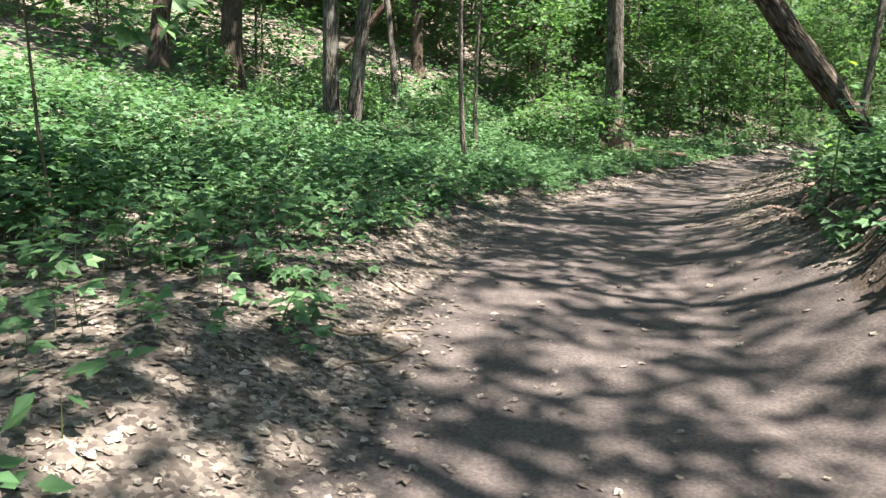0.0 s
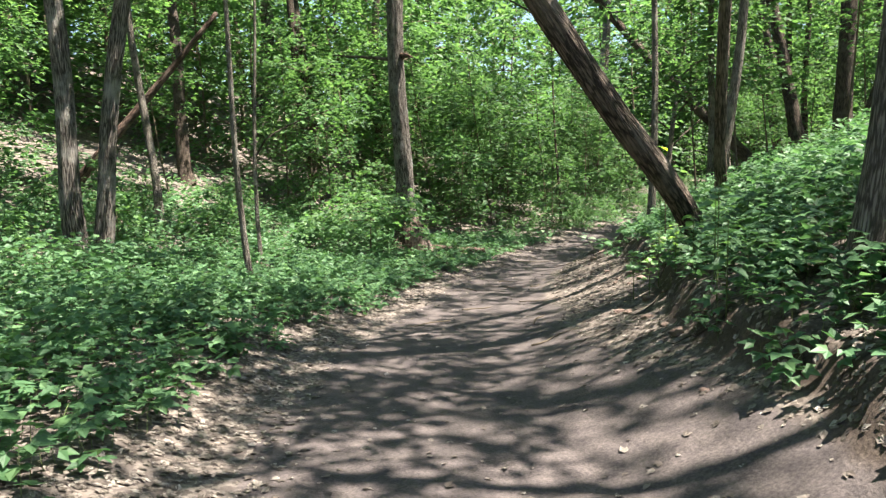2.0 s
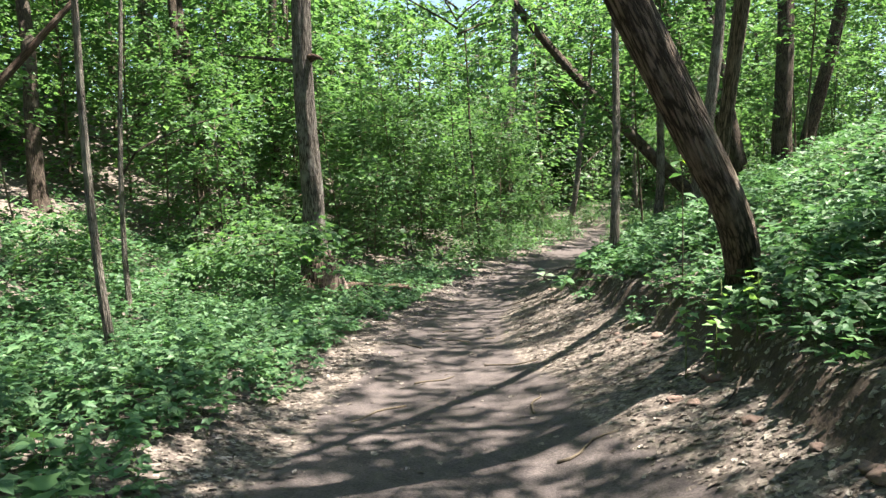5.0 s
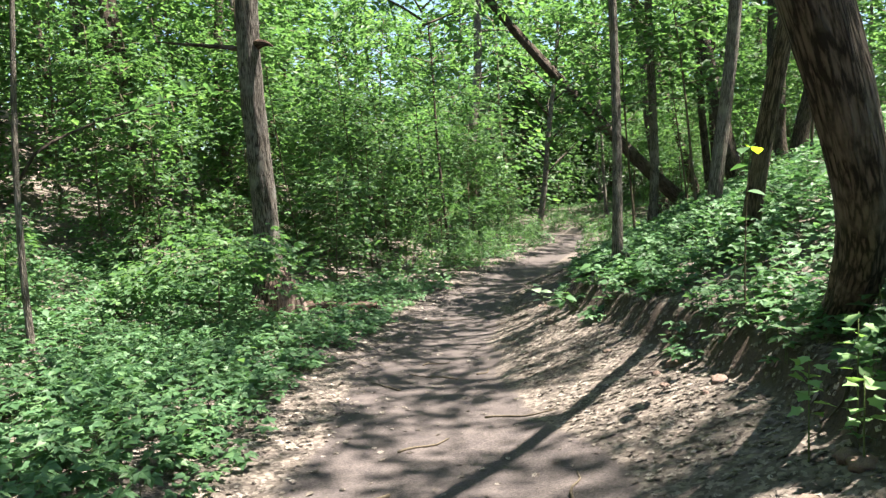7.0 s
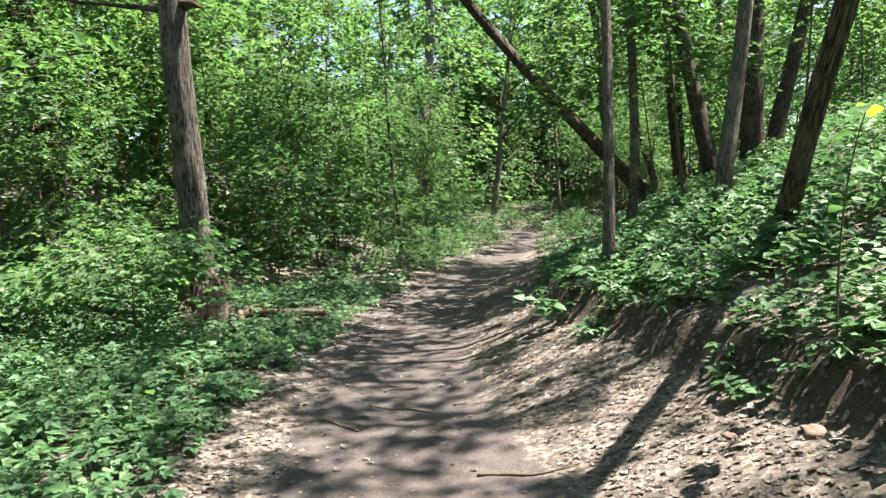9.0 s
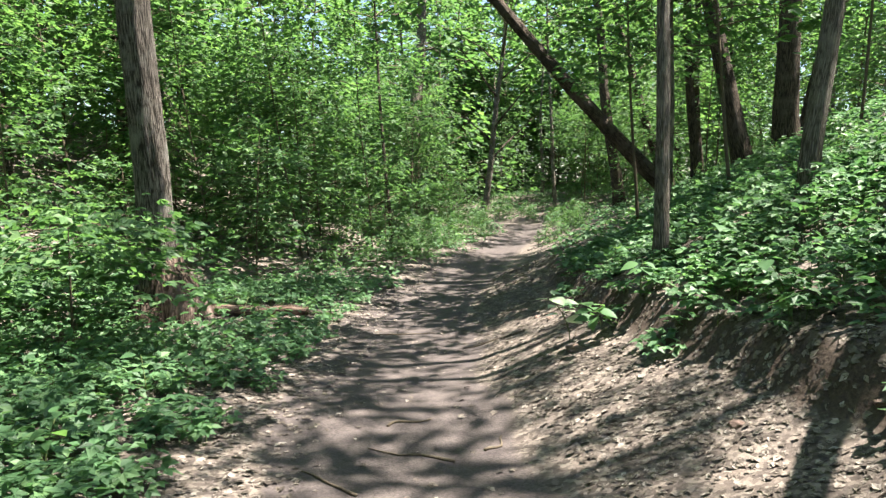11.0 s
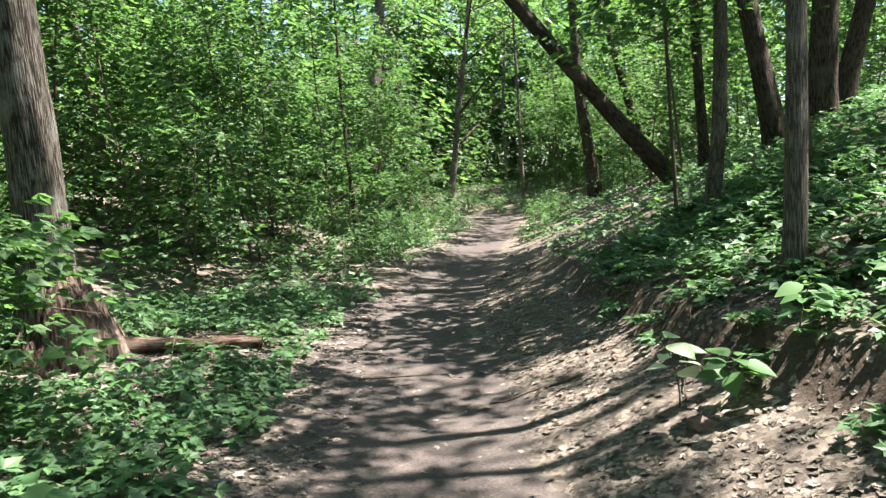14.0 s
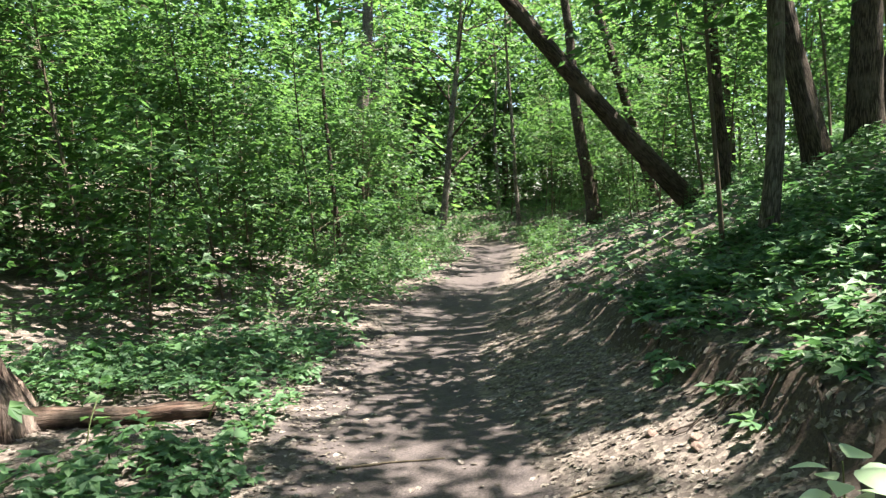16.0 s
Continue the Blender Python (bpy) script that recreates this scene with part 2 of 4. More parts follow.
def tube(path, radii, sides=8, rough=0.0, seed=0.0, cap=True):
    """A round limb along a path, with an uneven surface."""
    path, radii = np.asarray(path, float), np.asarray(radii, float)
    run = unit(np.gradient(path, axis=0))
    ref = np.where(np.abs(run[:, 2:3]) > 0.9, [[1.0, 0, 0]], [[0, 0, 1.0]])
    ref = np.broadcast_to(ref[0], run.shape)
    a = unit(np.cross(run, ref))
    b = np.cross(run, a)
    th = np.linspace(0, 2 * math.pi, sides, endpoint=False)
    far = np.arange(len(path))[:, None] * 0.35
    r = radii[:, None] * (1 + rough * (0.5 * np.sin(3 * th + seed + far * 0.6) + 0.45 * np.sin(7 * th + 2 * seed - far)
                                       + 0.5 * np.sin(11 * th + far * 1.7 + 5 * seed) + 0.3 * np.sin(5 * th - far * 4.1)))
    v = path[:, None] + r[..., None] * (np.cos(th)[None, :, None] * a[:, None] + np.sin(th)[None, :, None] * b[:, None])
    k, s = len(path), sides
    i, j = np.meshgrid(np.arange(k - 1), np.arange(s), indexing="ij")
    q = np.stack([i * s + j, i * s + (j + 1) % s, (i + 1) * s + (j + 1) % s, (i + 1) * s + j], -1).reshape(-1, 4)
    t = np.concatenate([q[:, [0, 2, 1]], q[:, [0, 3, 2]]])
    v = v.reshape(-1, 3)
    if cap:
        v = np.concatenate([v, path[-1:] + run[-1:] * radii[-1] * 0.3, path[:1]])
        ring = np.arange(s)
        t = np.concatenate([t, np.stack([(k - 1) * s + ring, np.full(s, k * s), (k - 1) * s + (ring + 1) % s], 1),
                            np.stack([ring, (ring + 1) % s, np.full(s, k * s + 1)], 1)])
    return v, t


def wood_mesh(name, path, radii, sides, rough, seed, mat):
    """A limb whose bark runs along it, whichever way it leans."""
    path = np.asarray(path, float)
    v, t = tube(path, radii, sides, rough, seed)
    me = mesh_of(name, v, t, mat, True)
    run = np.concatenate([[0], np.cumsum(np.linalg.norm(np.diff(path, axis=0), axis=1))])
    th = np.linspace(0, 2 * math.pi, sides, endpoint=False)
    r = float(np.max(radii)) * 0.8
    g = np.stack([np.broadcast_to(np.cos(th) * r, (len(path), sides)), np.broadcast_to(np.sin(th) * r, (len(path), sides)),
                  np.broadcast_to(run[:, None], (len(path), sides))], -1).reshape(-1, 3)
    g = np.concatenate([g, [[0, 0, run[-1]], [0, 0, 0]]])
    me.attributes.new("grain", "FLOAT_VECTOR", "POINT").data.foreach_set("vector", g.astype(np.float32).ravel())
    return me


def stand(x, y, sink=0.0):
    return float(height(x, y)) - sink


# ---- the lie of the land ----
LINE_Y = np.array([-60, -10, 0, 3, 6, 8.5, 10.5, 12.3, 15, 17.2, 19.6, 22.8, 27, 31, 35, 40, 50, 160.0])
LINE_X = np.array([-2, 0.3, 0.7, 1.0, 1.35, 2.2, 3.2, 4.2, 5.85, 7.5, 9.5, 12.8, 17, 21.2, 24.2, 25.5, 24, 10.0])
FALL_Y = np.array([-60, -10, 0, 4, 6, 7.2, 9, 11.8, 16.2, 20, 30, 40, 57, 160.0])
FALL_Z = np.array([0.6, 0.25, 0.12, 0.03, -0.06, -0.14, -0.2, -0.36, -0.54, -0.65, -0.75, -0.7, -0.5, 0.0])
_Y = np.linspace(-60, 160, 881)
_K = np.exp(-0.5 * (np.arange(-6, 7) / 2.2) ** 2)
_K /= _K.sum()


def _soft(v):
    return np.convolve(np.pad(v, 6, mode="edge"), _K, mode="valid")


_CX = _soft(np.interp(_Y, LINE_Y, LINE_X))
_CZ = _soft(np.interp(_Y, FALL_Y, FALL_Z))
_CC = 1 / np.sqrt(1 + np.gradient(_CX, _Y) ** 2)


def ramp(v, a, b):
    u = np.clip((v - a) / (b - a), 0, 1)
    return u * u * (3 - 2 * u)


def aside(x, y):
    """Metres to the right (minus: left) of the middle of the trail."""
    return (x - np.interp(y, _Y, _CX)) * np.interp(y, _Y, _CC)


def waves(x, y, f, seed=0.0):
    return (np.sin(x * f * 1.0 + y * f * 0.6 + seed) + np.sin(x * f * 0.45 - y * f * 1.13 + 1.7 + seed * 2)
            + np.sin(-x * f * 1.37 + y * f * 0.31 + 4.1 + seed * 3) + np.sin(x * f * 0.83 + y * f * 1.71 + 2.3 - seed)) / 4


def half_width(y):
    return np.interp(y, [-10, 6, 9, 12, 16, 30, 50], [1.6, 1.5, 1.45, 1.3, 1.0, 0.75, 0.6])


def bank_edge(y):
    """How far right of the trail's middle the bank breaks."""
    return np.interp(y, [-10, 4, 7, 9, 10.5, 12, 14, 16, 18, 24, 40], [1.5, 1.36, 1.82, 2.15, 2.1, 1.85, 1.68, 1.8, 1.75, 1.5, 1.2])


def height(x, y):
    x, y = np.asarray(x, float), np.asarray(y, float)
    d, z = aside(x, y), np.interp(y, _Y, _CZ)
    w = half_width(y)
    left = -d - w
    z = z + np.interp(y, [9, 13], [0.3, 0.1]) * ramp(left, -0.4, 0.9) + 0.19 * np.maximum(left - 1.6, 0) ** 1.06 * ramp(left, 1.4, 4)
    z = z + 0.012 * np.clip(left - 6, 0, 14) ** 2 * np.interp(y, [0, 10, 30, 45], [1, 1, 0.6, 0.1])
    edge = bank_edge(y)
    right = d - edge + 0.1 * waves(x, y, 2.1) + 0.012 * waves(x, y, 4.7, 3.0)
    rise = np.interp(y, [-4, 2, 5, 12, 18, 24, 34], [0.15, 0.3, 0.4, 0.42, 0.42, 0.25, 0.1])
    cut = np.interp(y, [-4, 2, 4, 13, 17, 22], [0.1, 0.18, 0.27, 0.3, 0.2, 0.05])
    z = z + rise * np.clip((d - 0.55) / (edge - 0.55), 0, 1) ** 1.35 + cut * ramp(right, -0.06, 0.2)
    z = z + (0.38 * np.clip(right - 0.2, 0, 6) + 0.14 * np.clip(right - 6.16, 0, 30)) * np.interp(y, [26, 42], [1, 0.35])
    rough = 0.025 + 0.05 * ramp(np.abs(d), w, w + 2)
    z = z + rough * (0.6 * waves(x, y, 1.9, 2.0) + 0.4 * waves(x, y, 5.3, 5.0)) + 0.008 * waves(x, y, 17.0, 1.0)
    return z - 0.03 * np.exp(-(d / (0.6 * w)) ** 2)

# ---- ground ----
def spaced(lo, a, b, hi, fine, grow=1.16):
    mid = list(np.arange(a, b, fine))
    step, p, left = fine, a, []
    while p > lo:
        step *= grow
        p -= step
        left.append(p)
    step, p, right = fine, mid[-1], []
    while p < hi:
        step *= grow
        p += step
        right.append(p)
    return np.array(left[::-1] + mid + right)


def build_ground():
    xs, ys = spaced(-220, -2.0, 9.5, 260, 0.066), spaced(-150, 2.0, 19.0, 320, 0.08)
    X, Y = np.meshgrid(xs, ys)
    Z = height(X, Y)
    v = np.stack([X, Y, Z], -1).reshape(-1, 3)
    nx, ny = len(xs), len(ys)
    i, j = np.meshgrid(np.arange(ny - 1), np.arange(nx - 1), indexing="ij")
    q = np.stack([i * nx + j, i * nx + j + 1, (i + 1) * nx + j + 1, (i + 1) * nx + j], -1).reshape(-1, 4)
    me = mesh_of("ground", v, np.concatenate([q[:, :3], q[:, [0, 2, 3]]]), M_GROUND, True)
    d = aside(v[:, 0], v[:, 1])
    wob = 0.22 * waves(v[:, 0], v[:, 1], 1.6, 3.0)
    left_soil = np.interp(v[:, 1], [2, 5, 8, 11, 14, 17, 20, 30], [1.3, 1.3, 1.1, 0.85, 0.88, 1.02, 1.05, 0.8])
    right_soil = np.interp(v[:, 1], [2, 5, 8, 11, 14, 20, 30], [1.4, 1.3, 1.1, 0.75, 0.6, 0.52, 0.5])
    trail = (1 - ramp(-d + wob, left_soil - 0.2, left_soil + 0.25)) * (1 - ramp(d + wob, right_soil - 0.2, right_soil + 0.25))
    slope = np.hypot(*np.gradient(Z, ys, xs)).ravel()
    # steep ground near the trail takes the bare soil and its painted shade
    bare_shade = ramp(slope, 0.62, 1.0) * (np.abs(d) < 4)
    for name, values in (("trodden", trail), ("bare_shaded_bank", bare_shade)):
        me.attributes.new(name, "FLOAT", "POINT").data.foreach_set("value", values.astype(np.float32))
    return tagged(new("ground", me), "brown trodden dirt trail between leaf-littered woodland slopes", "ground", kind="structure")


build_ground()

# ---- trees ----


def trunk_path(lean, tall, bend=(0.0, 0.0), straight=0.0, seed=0):
    rng = np.random.default_rng(seed)
    n = max(10, int(tall / 0.22))
    h = np.linspace(0, tall, n)
    u = np.maximum(h - straight, 0) + 0.35 * np.minimum(h, straight)
    k = rng.uniform(0, 6.28, 2)
    x = lean[0] * u + bend[0] * h * h + 0.018 * tall ** 0.5 * np.sin(h * 0.9 + k[0]) * np.minimum(h, 1)
    y = lean[1] * u + bend[1] * h * h + 0.018 * tall ** 0.5 * np.sin(h * 0.7 + k[1]) * np.minimum(h, 1)
    return np.stack([x, y, h - 0.25], 1), h


def trunk_mesh(path, h, r, mat, seed=0, flare=0.6, sides=20):
    tall = h[-1]
    radii = r * (1 - 0.62 * (h / tall) ** 1.1) + r * flare * np.exp(-h / (2.2 * r + 0.12))
    return wood_mesh("trunk", path, radii, sides, 0.06, seed, mat)


def limb_path(start, az, rise, length, rng, sag=0.0):
    u = np.linspace(0, 1, 8)
    wob = rng.normal(0, 0.05 * length, (8, 3)) * u[:, None]
    p = np.stack([np.cos(az) * u * length, np.sin(az) * u * length, rise * length * u - sag * length * u * u], 1)
    return start + p + np.cumsum(wob, 0) * 0.35


def clump_leaves(rng, centres, per, spread, size, flat=0.55):
    c = np.repeat(centres, per, axis=0)
    n = len(c)
    p = c + rng.normal(0, 1, (n, 3)) * [spread, spread, spread * flat]
    ax = unit(np.concatenate([rng.normal(0, 1, (n, 2)), rng.normal(-0.25, 0.35, (n, 1))], 1))
    nm = unit(np.concatenate([rng.normal(0, 0.5, (n, 2)), np.ones((n, 1))], 1))
    return leaves(p, ax, nm, size * rng.uniform(0.65, 1.35, n))


def crown_data(seed, radius, thick, limbs, clumps, per, size, spread=0.5):
    """Leaves and boughs of a crown whose foot is the trunk's top."""
    rng = np.random.default_rng(seed)
    wood, cent = [], []
    for i in range(limbs):
        az = i * 2.4 + rng.uniform(-0.4, 0.4)
        z0 = -thick * rng.uniform(0.25, 0.9)
        p = limb_path(np.array([0, 0, z0]), az, rng.uniform(0.35, 0.9), radius * rng.uniform(0.7, 1.05), rng, 0.2)
        wood.append(tube(p, np.linspace(0.03, 0.008, 8), 4, 0.05, i, cap=False))
        for _ in range(clumps):
            q = p[rng.integers(3, 8)]
            cent.append(q + rng.normal(0, 1, 3) * [radius * 0.22, radius * 0.22, thick * 0.16])
    return join(wood), clump_leaves(rng, np.array(cent), per, spread, size)


CROWNS = []
for k in range(5):
    wood, green = crown_data(20 + k, 3.3 + 0.35 * k, 4.0, 9, 10, 21, 0.215, 0.19)
    CROWNS.append((mesh_of("bough", *wood, M_STEM, True), mesh_of("crown", *green, M_CROWN)))

TREE_COUNT = [0]


def tree(x, y, r, lean=(0, 0), tall=13.0, mat=None, label="", seed=1, bend=(0, 0), straight=0.0, crown=True, flare=0.6, sides=20, crown_scale=1.12, name="tree", group="woodland trees", kinds=None):
    base = tagged(new(name), label, "tree", group)
    base.matrix_basis = pose(x, y, stand(x, y))
    path, h = trunk_path(lean, tall, bend, straight, seed)
    stem = part("trunk", trunk_mesh(path, h, r, mat or M_OAK, seed, flare, sides), base)
    if crown:
        kinds = kinds or CROWNS
        wood, green = kinds[(seed * 3 + TREE_COUNT[0]) % len(kinds)]
        m = Matrix.Translation(path[-1]) @ pose(0, 0, 0, 0, 0, seed * 77) @ Matrix.Scale(crown_scale, 4)
        part("bough", wood, stem, at=m)
        part("crown", green, base, "green leafy crown", at=m)
    TREE_COUNT[0] += 1
    return base, path


def airy_crown(seed, radius, thick, sprigs, per, size):
    """A wide thin unseen canopy: small sprigs on long boughs, gaps dapple the light."""
    rng = np.random.default_rng(seed)
    wood = [tube(limb_path(np.array([0, 0, -thick * 0.8]), i * 0.9 + rng.uniform(-0.2, 0.2), rng.uniform(0.15, 0.4), radius * rng.uniform(0.7, 1.0), rng, 0.15),
                 np.linspace(0.035, 0.008, 8), 4, 0.05, i, cap=False) for i in range(7)]
    r, a = radius * np.sqrt(rng.uniform(0, 1, sprigs)), rng.uniform(0, 6.28, sprigs)
    cent = np.stack([r * np.cos(a), r * np.sin(a), rng.uniform(-0.5, 0.5, sprigs) * thick], 1)
    return join(wood), clump_leaves(rng, cent, per, 0.15, size, 0.5)


AIRY = []
for k in range(3):
    wood, green = airy_crown(80 + k, 4.6, 2.4, 185, 11, 0.195)
    AIRY.append((mesh_of("bough", *wood, M_STEM, True), mesh_of("crown", *green, M_CROWN)))
# unseen trees, added where their crowns cast dappled shade on the trail
for k, (x, y) in enumerate(((5.0, 2.6), (7.8, 2.0), (2.2, -3.4), (6.8, 6.2), (7.6, -4.6), (3.8, -0.3), (-4.6, -1.0), (-6.4, 4.4), (10.5, 1.5), (2.6, -6.6), (-8.2, 9.0), (9.4, 8.6), (12.0, 10.6))):
    tree(x, y, 0.085 + 0.006 * (k % 8), (0.02 * (k % 3 - 1), 0.02), 12.5 + (k * 7) % 4, M_DARK if k % 2 else M_OAK, "unseen tree added to dapple the trail with crown shade", 300 + k, sides=16, crown_scale=0.65 if k == 5 else 0.95, kinds=CROWNS if k == 5 else AIRY)
oak, oak_path = tree(4.32, 18.75, 0.22, (-0.05, -0.13), 15, M_OAK, "tall oak with furrowed grey-brown bark beside a rotting log", 3, flare=0.85, sides=36)
# the tree that leaves the bank with a crooked foot and then leans far over the trail
LEAN_Z = [0.0, 0.3, 0.73, 1.23, 1.65, 2.15, 2.58, 3.08, 3.6, 5.2, 6.8]
LEAN_X = [5.36, 5.35, 5.08, 4.45, 3.88, 3.36, 2.96, 2.5, 2.02, 0.7, -0.4]
LEAN_Y = [9.16, 9.1, 8.62, 8.14, 7.88, 7.72, 7.62, 7.5, 7.34, 6.85, 6.5]
bent = tagged(new("leaning_tree"), "brown furrowed tree with crooked foot leaning over the trail", "tree", "woodland trees")
bent.matrix_basis = pose(LEAN_X[0], LEAN_Y[0], 0.0)
_z = np.linspace(0.05, 6.8, 46)
_pad = lambda v: np.convolve(np.pad(v, 2, mode="reflect", reflect_type="odd"), [0.12, 0.23, 0.3, 0.23, 0.12], mode="valid")
bent_path = np.stack([_pad(np.interp(_z, LEAN_Z, LEAN_X)) - LEAN_X[0], _pad(np.interp(_z, LEAN_Z, LEAN_Y)) - LEAN_Y[0], _z], 1)
bent_r = np.interp(_z, [0, 0.6, 0.95, 1.3, 3, 6.8], [0.12, 0.108, 0.132, 0.124, 0.112, 0.065])
bent_trunk = part("trunk", wood_mesh("trunk", bent_path, bent_r, 36, 0.06, 5, M_RED), bent)
_m = Matrix.Translation(bent_path[-1]) @ Matrix.Scale(0.7, 4)
part("bough", AIRY[1][0], bent_trunk, at=_m)
part("crown", AIRY[1][1], bent, "green leafy crown", at=_m)
tree(7.6, 11.4, 0.088, (-0.49, -0.62), 9.0, M_RED, "slim brown tree leaning out from the leafy bank", 7, sides=24, crown_scale=0.7, name="leaning_tree", kinds=AIRY)
tree(16.95, 20.2, 0.18, (-1.06, 0.5), 9.0, M_DARK, "thick dark tree arching low over the trail", 9, sides=28, bend=(0.034, -0.013), name="leaning_tree")
tree(10.8, 16.0, 0.085, (0.01, -0.01), 11, M_GREY, "straight slender grey tree on the green bank", 11, sides=24, crown_scale=0.95)
tree(7.7, 13.5, 0.07, (0.02, 0.02), 9, M_GREY, "slender pale-barked young tree on the edge of the bank", 13, sides=24, crown_scale=0.55)
tree(8.4, 12.5, 0.09, (0.06, -0.04), 10, M_GREY, "slender grey-brown tree among bank undergrowth", 14, sides=24, crown_scale=0.3)
tree(14.8, 17.2, 0.17, (-0.16, 0.14), 14, M_DARK, "dark tree leaning out of a three-stemmed cluster", 15)
tree(15.8, 17.0, 0.22, (-0.02, 0.01), 15, M_DARK, "thick upright dark trunk in a three-stemmed cluster", 16)
tree(16.5, 17.0, 0.17, (0.16, -0.1), 14, M_DARK, "dark trunk leaning away from a three-stemmed cluster", 17)
tree(16.9, 19.9, 0.11, (-0.04, 0.03), 12, M_DARK, "straight slim dark tree behind the arching trunk", 18, crown_scale=0.7)
tree(18.2, 20.7, 0.1, (-0.02, 0.02), 12, M_DARK, "straight slim dark tree on the slope", 19, crown_scale=0.7)
tree(-2.0, 13.9, 0.15, (-0.05, 0.01), 13, M_OAK, "grey-barked stem of a forked pair among herbs", 21, sides=28)
tree(-1.75, 13.8, 0.13, (0.15, -0.03), 12, M_OAK, "grey-barked stem leaning out of a forked pair", 22, sides=28)
tree(-4.0, 14.4, 0.2, (-0.03, 0.1), 14, M_DARK, "dark upright tree on the herb-covered slope", 23, sides=28)
tree(-1.2, 18.6, 0.09, (-0.07, 0.02), 10, M_GREY, "thin young tree with a slightly bent stem", 25, crown_scale=0.55)
tree(0.45, 12.7, 0.05, (-0.053, -0.1), 6.5, M_GREY, "thin grey sapling standing in low herbs", 26, crown_scale=0.4, flare=0.3)
tree(2.0, 33.0, 0.3, (0.06, -0.02), 16, M_OAK, "stout grey-brown tree up on the slope", 27)
tree(3.2, 25.2, 0.16, (-0.08, 0.03), 13, M_DARK, "slim dark tree leaning slightly", 28)
tree(6.2, 30.5, 0.19, (0.02, -0.01), 14, M_DARK, "straight dark tree behind the oak", 29)
tree(12.2, 26.2, 0.055, (-0.05, 0.02), 8, M_DARK, "thin dark sapling beside the trail", 30, crown_scale=0.5, flare=0.3)
forked, forked_path = tree(24.8, 38.4, 0.17, (0.09, -0.07), 13, M_GREY, "pale-footed tree where the trail bends away", 31)
snag, snag_path = tree(19.7, 37.2, 0.28, (0.05, -0.04), 18, M_GREY, "tall pale dead-topped tree above the thicket", 32)
tree(28.0, 36.5, 0.1, (-0.03, 0.03), 12, M_GREY, "slim far tree at the trail side", 33)
tree(26.5, 30.8, 0.25, (-0.1, 0.08), 14, M_DARK, "dark tree on the far slope", 34)
tree(22.8, 25.4, 0.15, (-0.22, 0.18), 12, M_DARK, "slim dark tree leaning on the far slope", 35)
tree(3.34, 4.9, 0.08, (0.14, 0.05), 9, M_GREY, "young grey tree on the cut bank", 36, sides=24, crown_scale=0.55, kinds=AIRY)
tree(-3.43, 20.1, 0.13, (0.82, -0.1), 4.4, M_DEAD, "dead leaning trunk caught in a thin tree", 37, crown=False, name="dead_tree", group="", flare=0.1, sides=24)
arch, arch_path = tree(0.7, 15.0, 0.04, (0.01, 0.0), 6.5, M_GREY, "thin grey sapling with a long arching branch", 38, crown_scale=0.4, flare=0.3)
u = np.linspace(0, 1, 12)
p = np.stack([1.85 * u, -0.25 * u, 1.95 + 0.95 * np.sqrt(u)], 1)
arch_limb = part("limb", wood_mesh("limb", p, np.linspace(0.02, 0.006, 12), 6, 0.05, 1, M_DARK), arch)
_sp = clump_leaves(np.random.default_rng(3), p[5:] + [0, 0, 0.05], 12, 0.16, 0.13)
part("foliage", mesh_of("foliage", *_sp, M_MAPLE), arch_limb)["kind"] = "stuff"

for host, hp, mt, zs in ((forked, forked_path, M_DARK, (3.2, 4.1, 4.8, 5.5, 6.3, 7.1, 7.8, 8.5)), (snag, snag_path, M_GREY, (5.8, 6.6, 7.3, 8.1, 8.8, 9.6))):
    r_ = np.random.default_rng(8)
    for k, z in enumerate(zs):
        s_ = np.array([np.interp(z, hp[:, 2], hp[:, 0]), np.interp(z, hp[:, 2], hp[:, 1]), z])
        p = limb_path(s_, k * 2.4, 0.9 if host is forked else 0.1, 3.0 if host is forked else 1.8, r_, 0.15)
        part("limb", wood_mesh("limb", p, np.linspace(0.06, 0.012, 8), 6, 0.1, k, mt), host)

# torn wood round the foot of the oak, and the fallen log
oak_trunk = next(c for c in oak.children if c.name.startswith("trunk"))
rng = np.random.default_rng(5)
def torn_foot(count, seed):
    """Upright splinters of broken wood standing round the front of a trunk's foot."""
    rng = np.random.default_rng(seed)
    pieces = []
    for k in range(count):
        f = (k + 0.5) / count
        a = math.radians(-165 + 185 * f)
        out = 0.3 + 0.24 * f + rng.uniform(-0.03, 0.03)
        tall = (0.45 + 0.5 * math.sin(math.pi * min(1, f * 1.15)) ** 0.8) * rng.uniform(0.75, 1.2)
        h = np.linspace(-0.15, tall, 7)
        reach = out * (1 - 0.42 * np.clip(h, 0, 1)) + 0.03 * np.sin(h * 7 + k)
        twist = a + 0.12 * np.sin(h * 4 + k)
        p = np.stack([np.cos(twist) * reach + 0.06, np.sin(twist) * reach, h], 1)
        pieces.append(tube(p, np.array([0.15, 0.14, 0.125, 0.11, 0.085, 0.05, 0.008]) * rng.uniform(0.75, 1.2), 10, 0.3, k * 1.7))
    return pieces


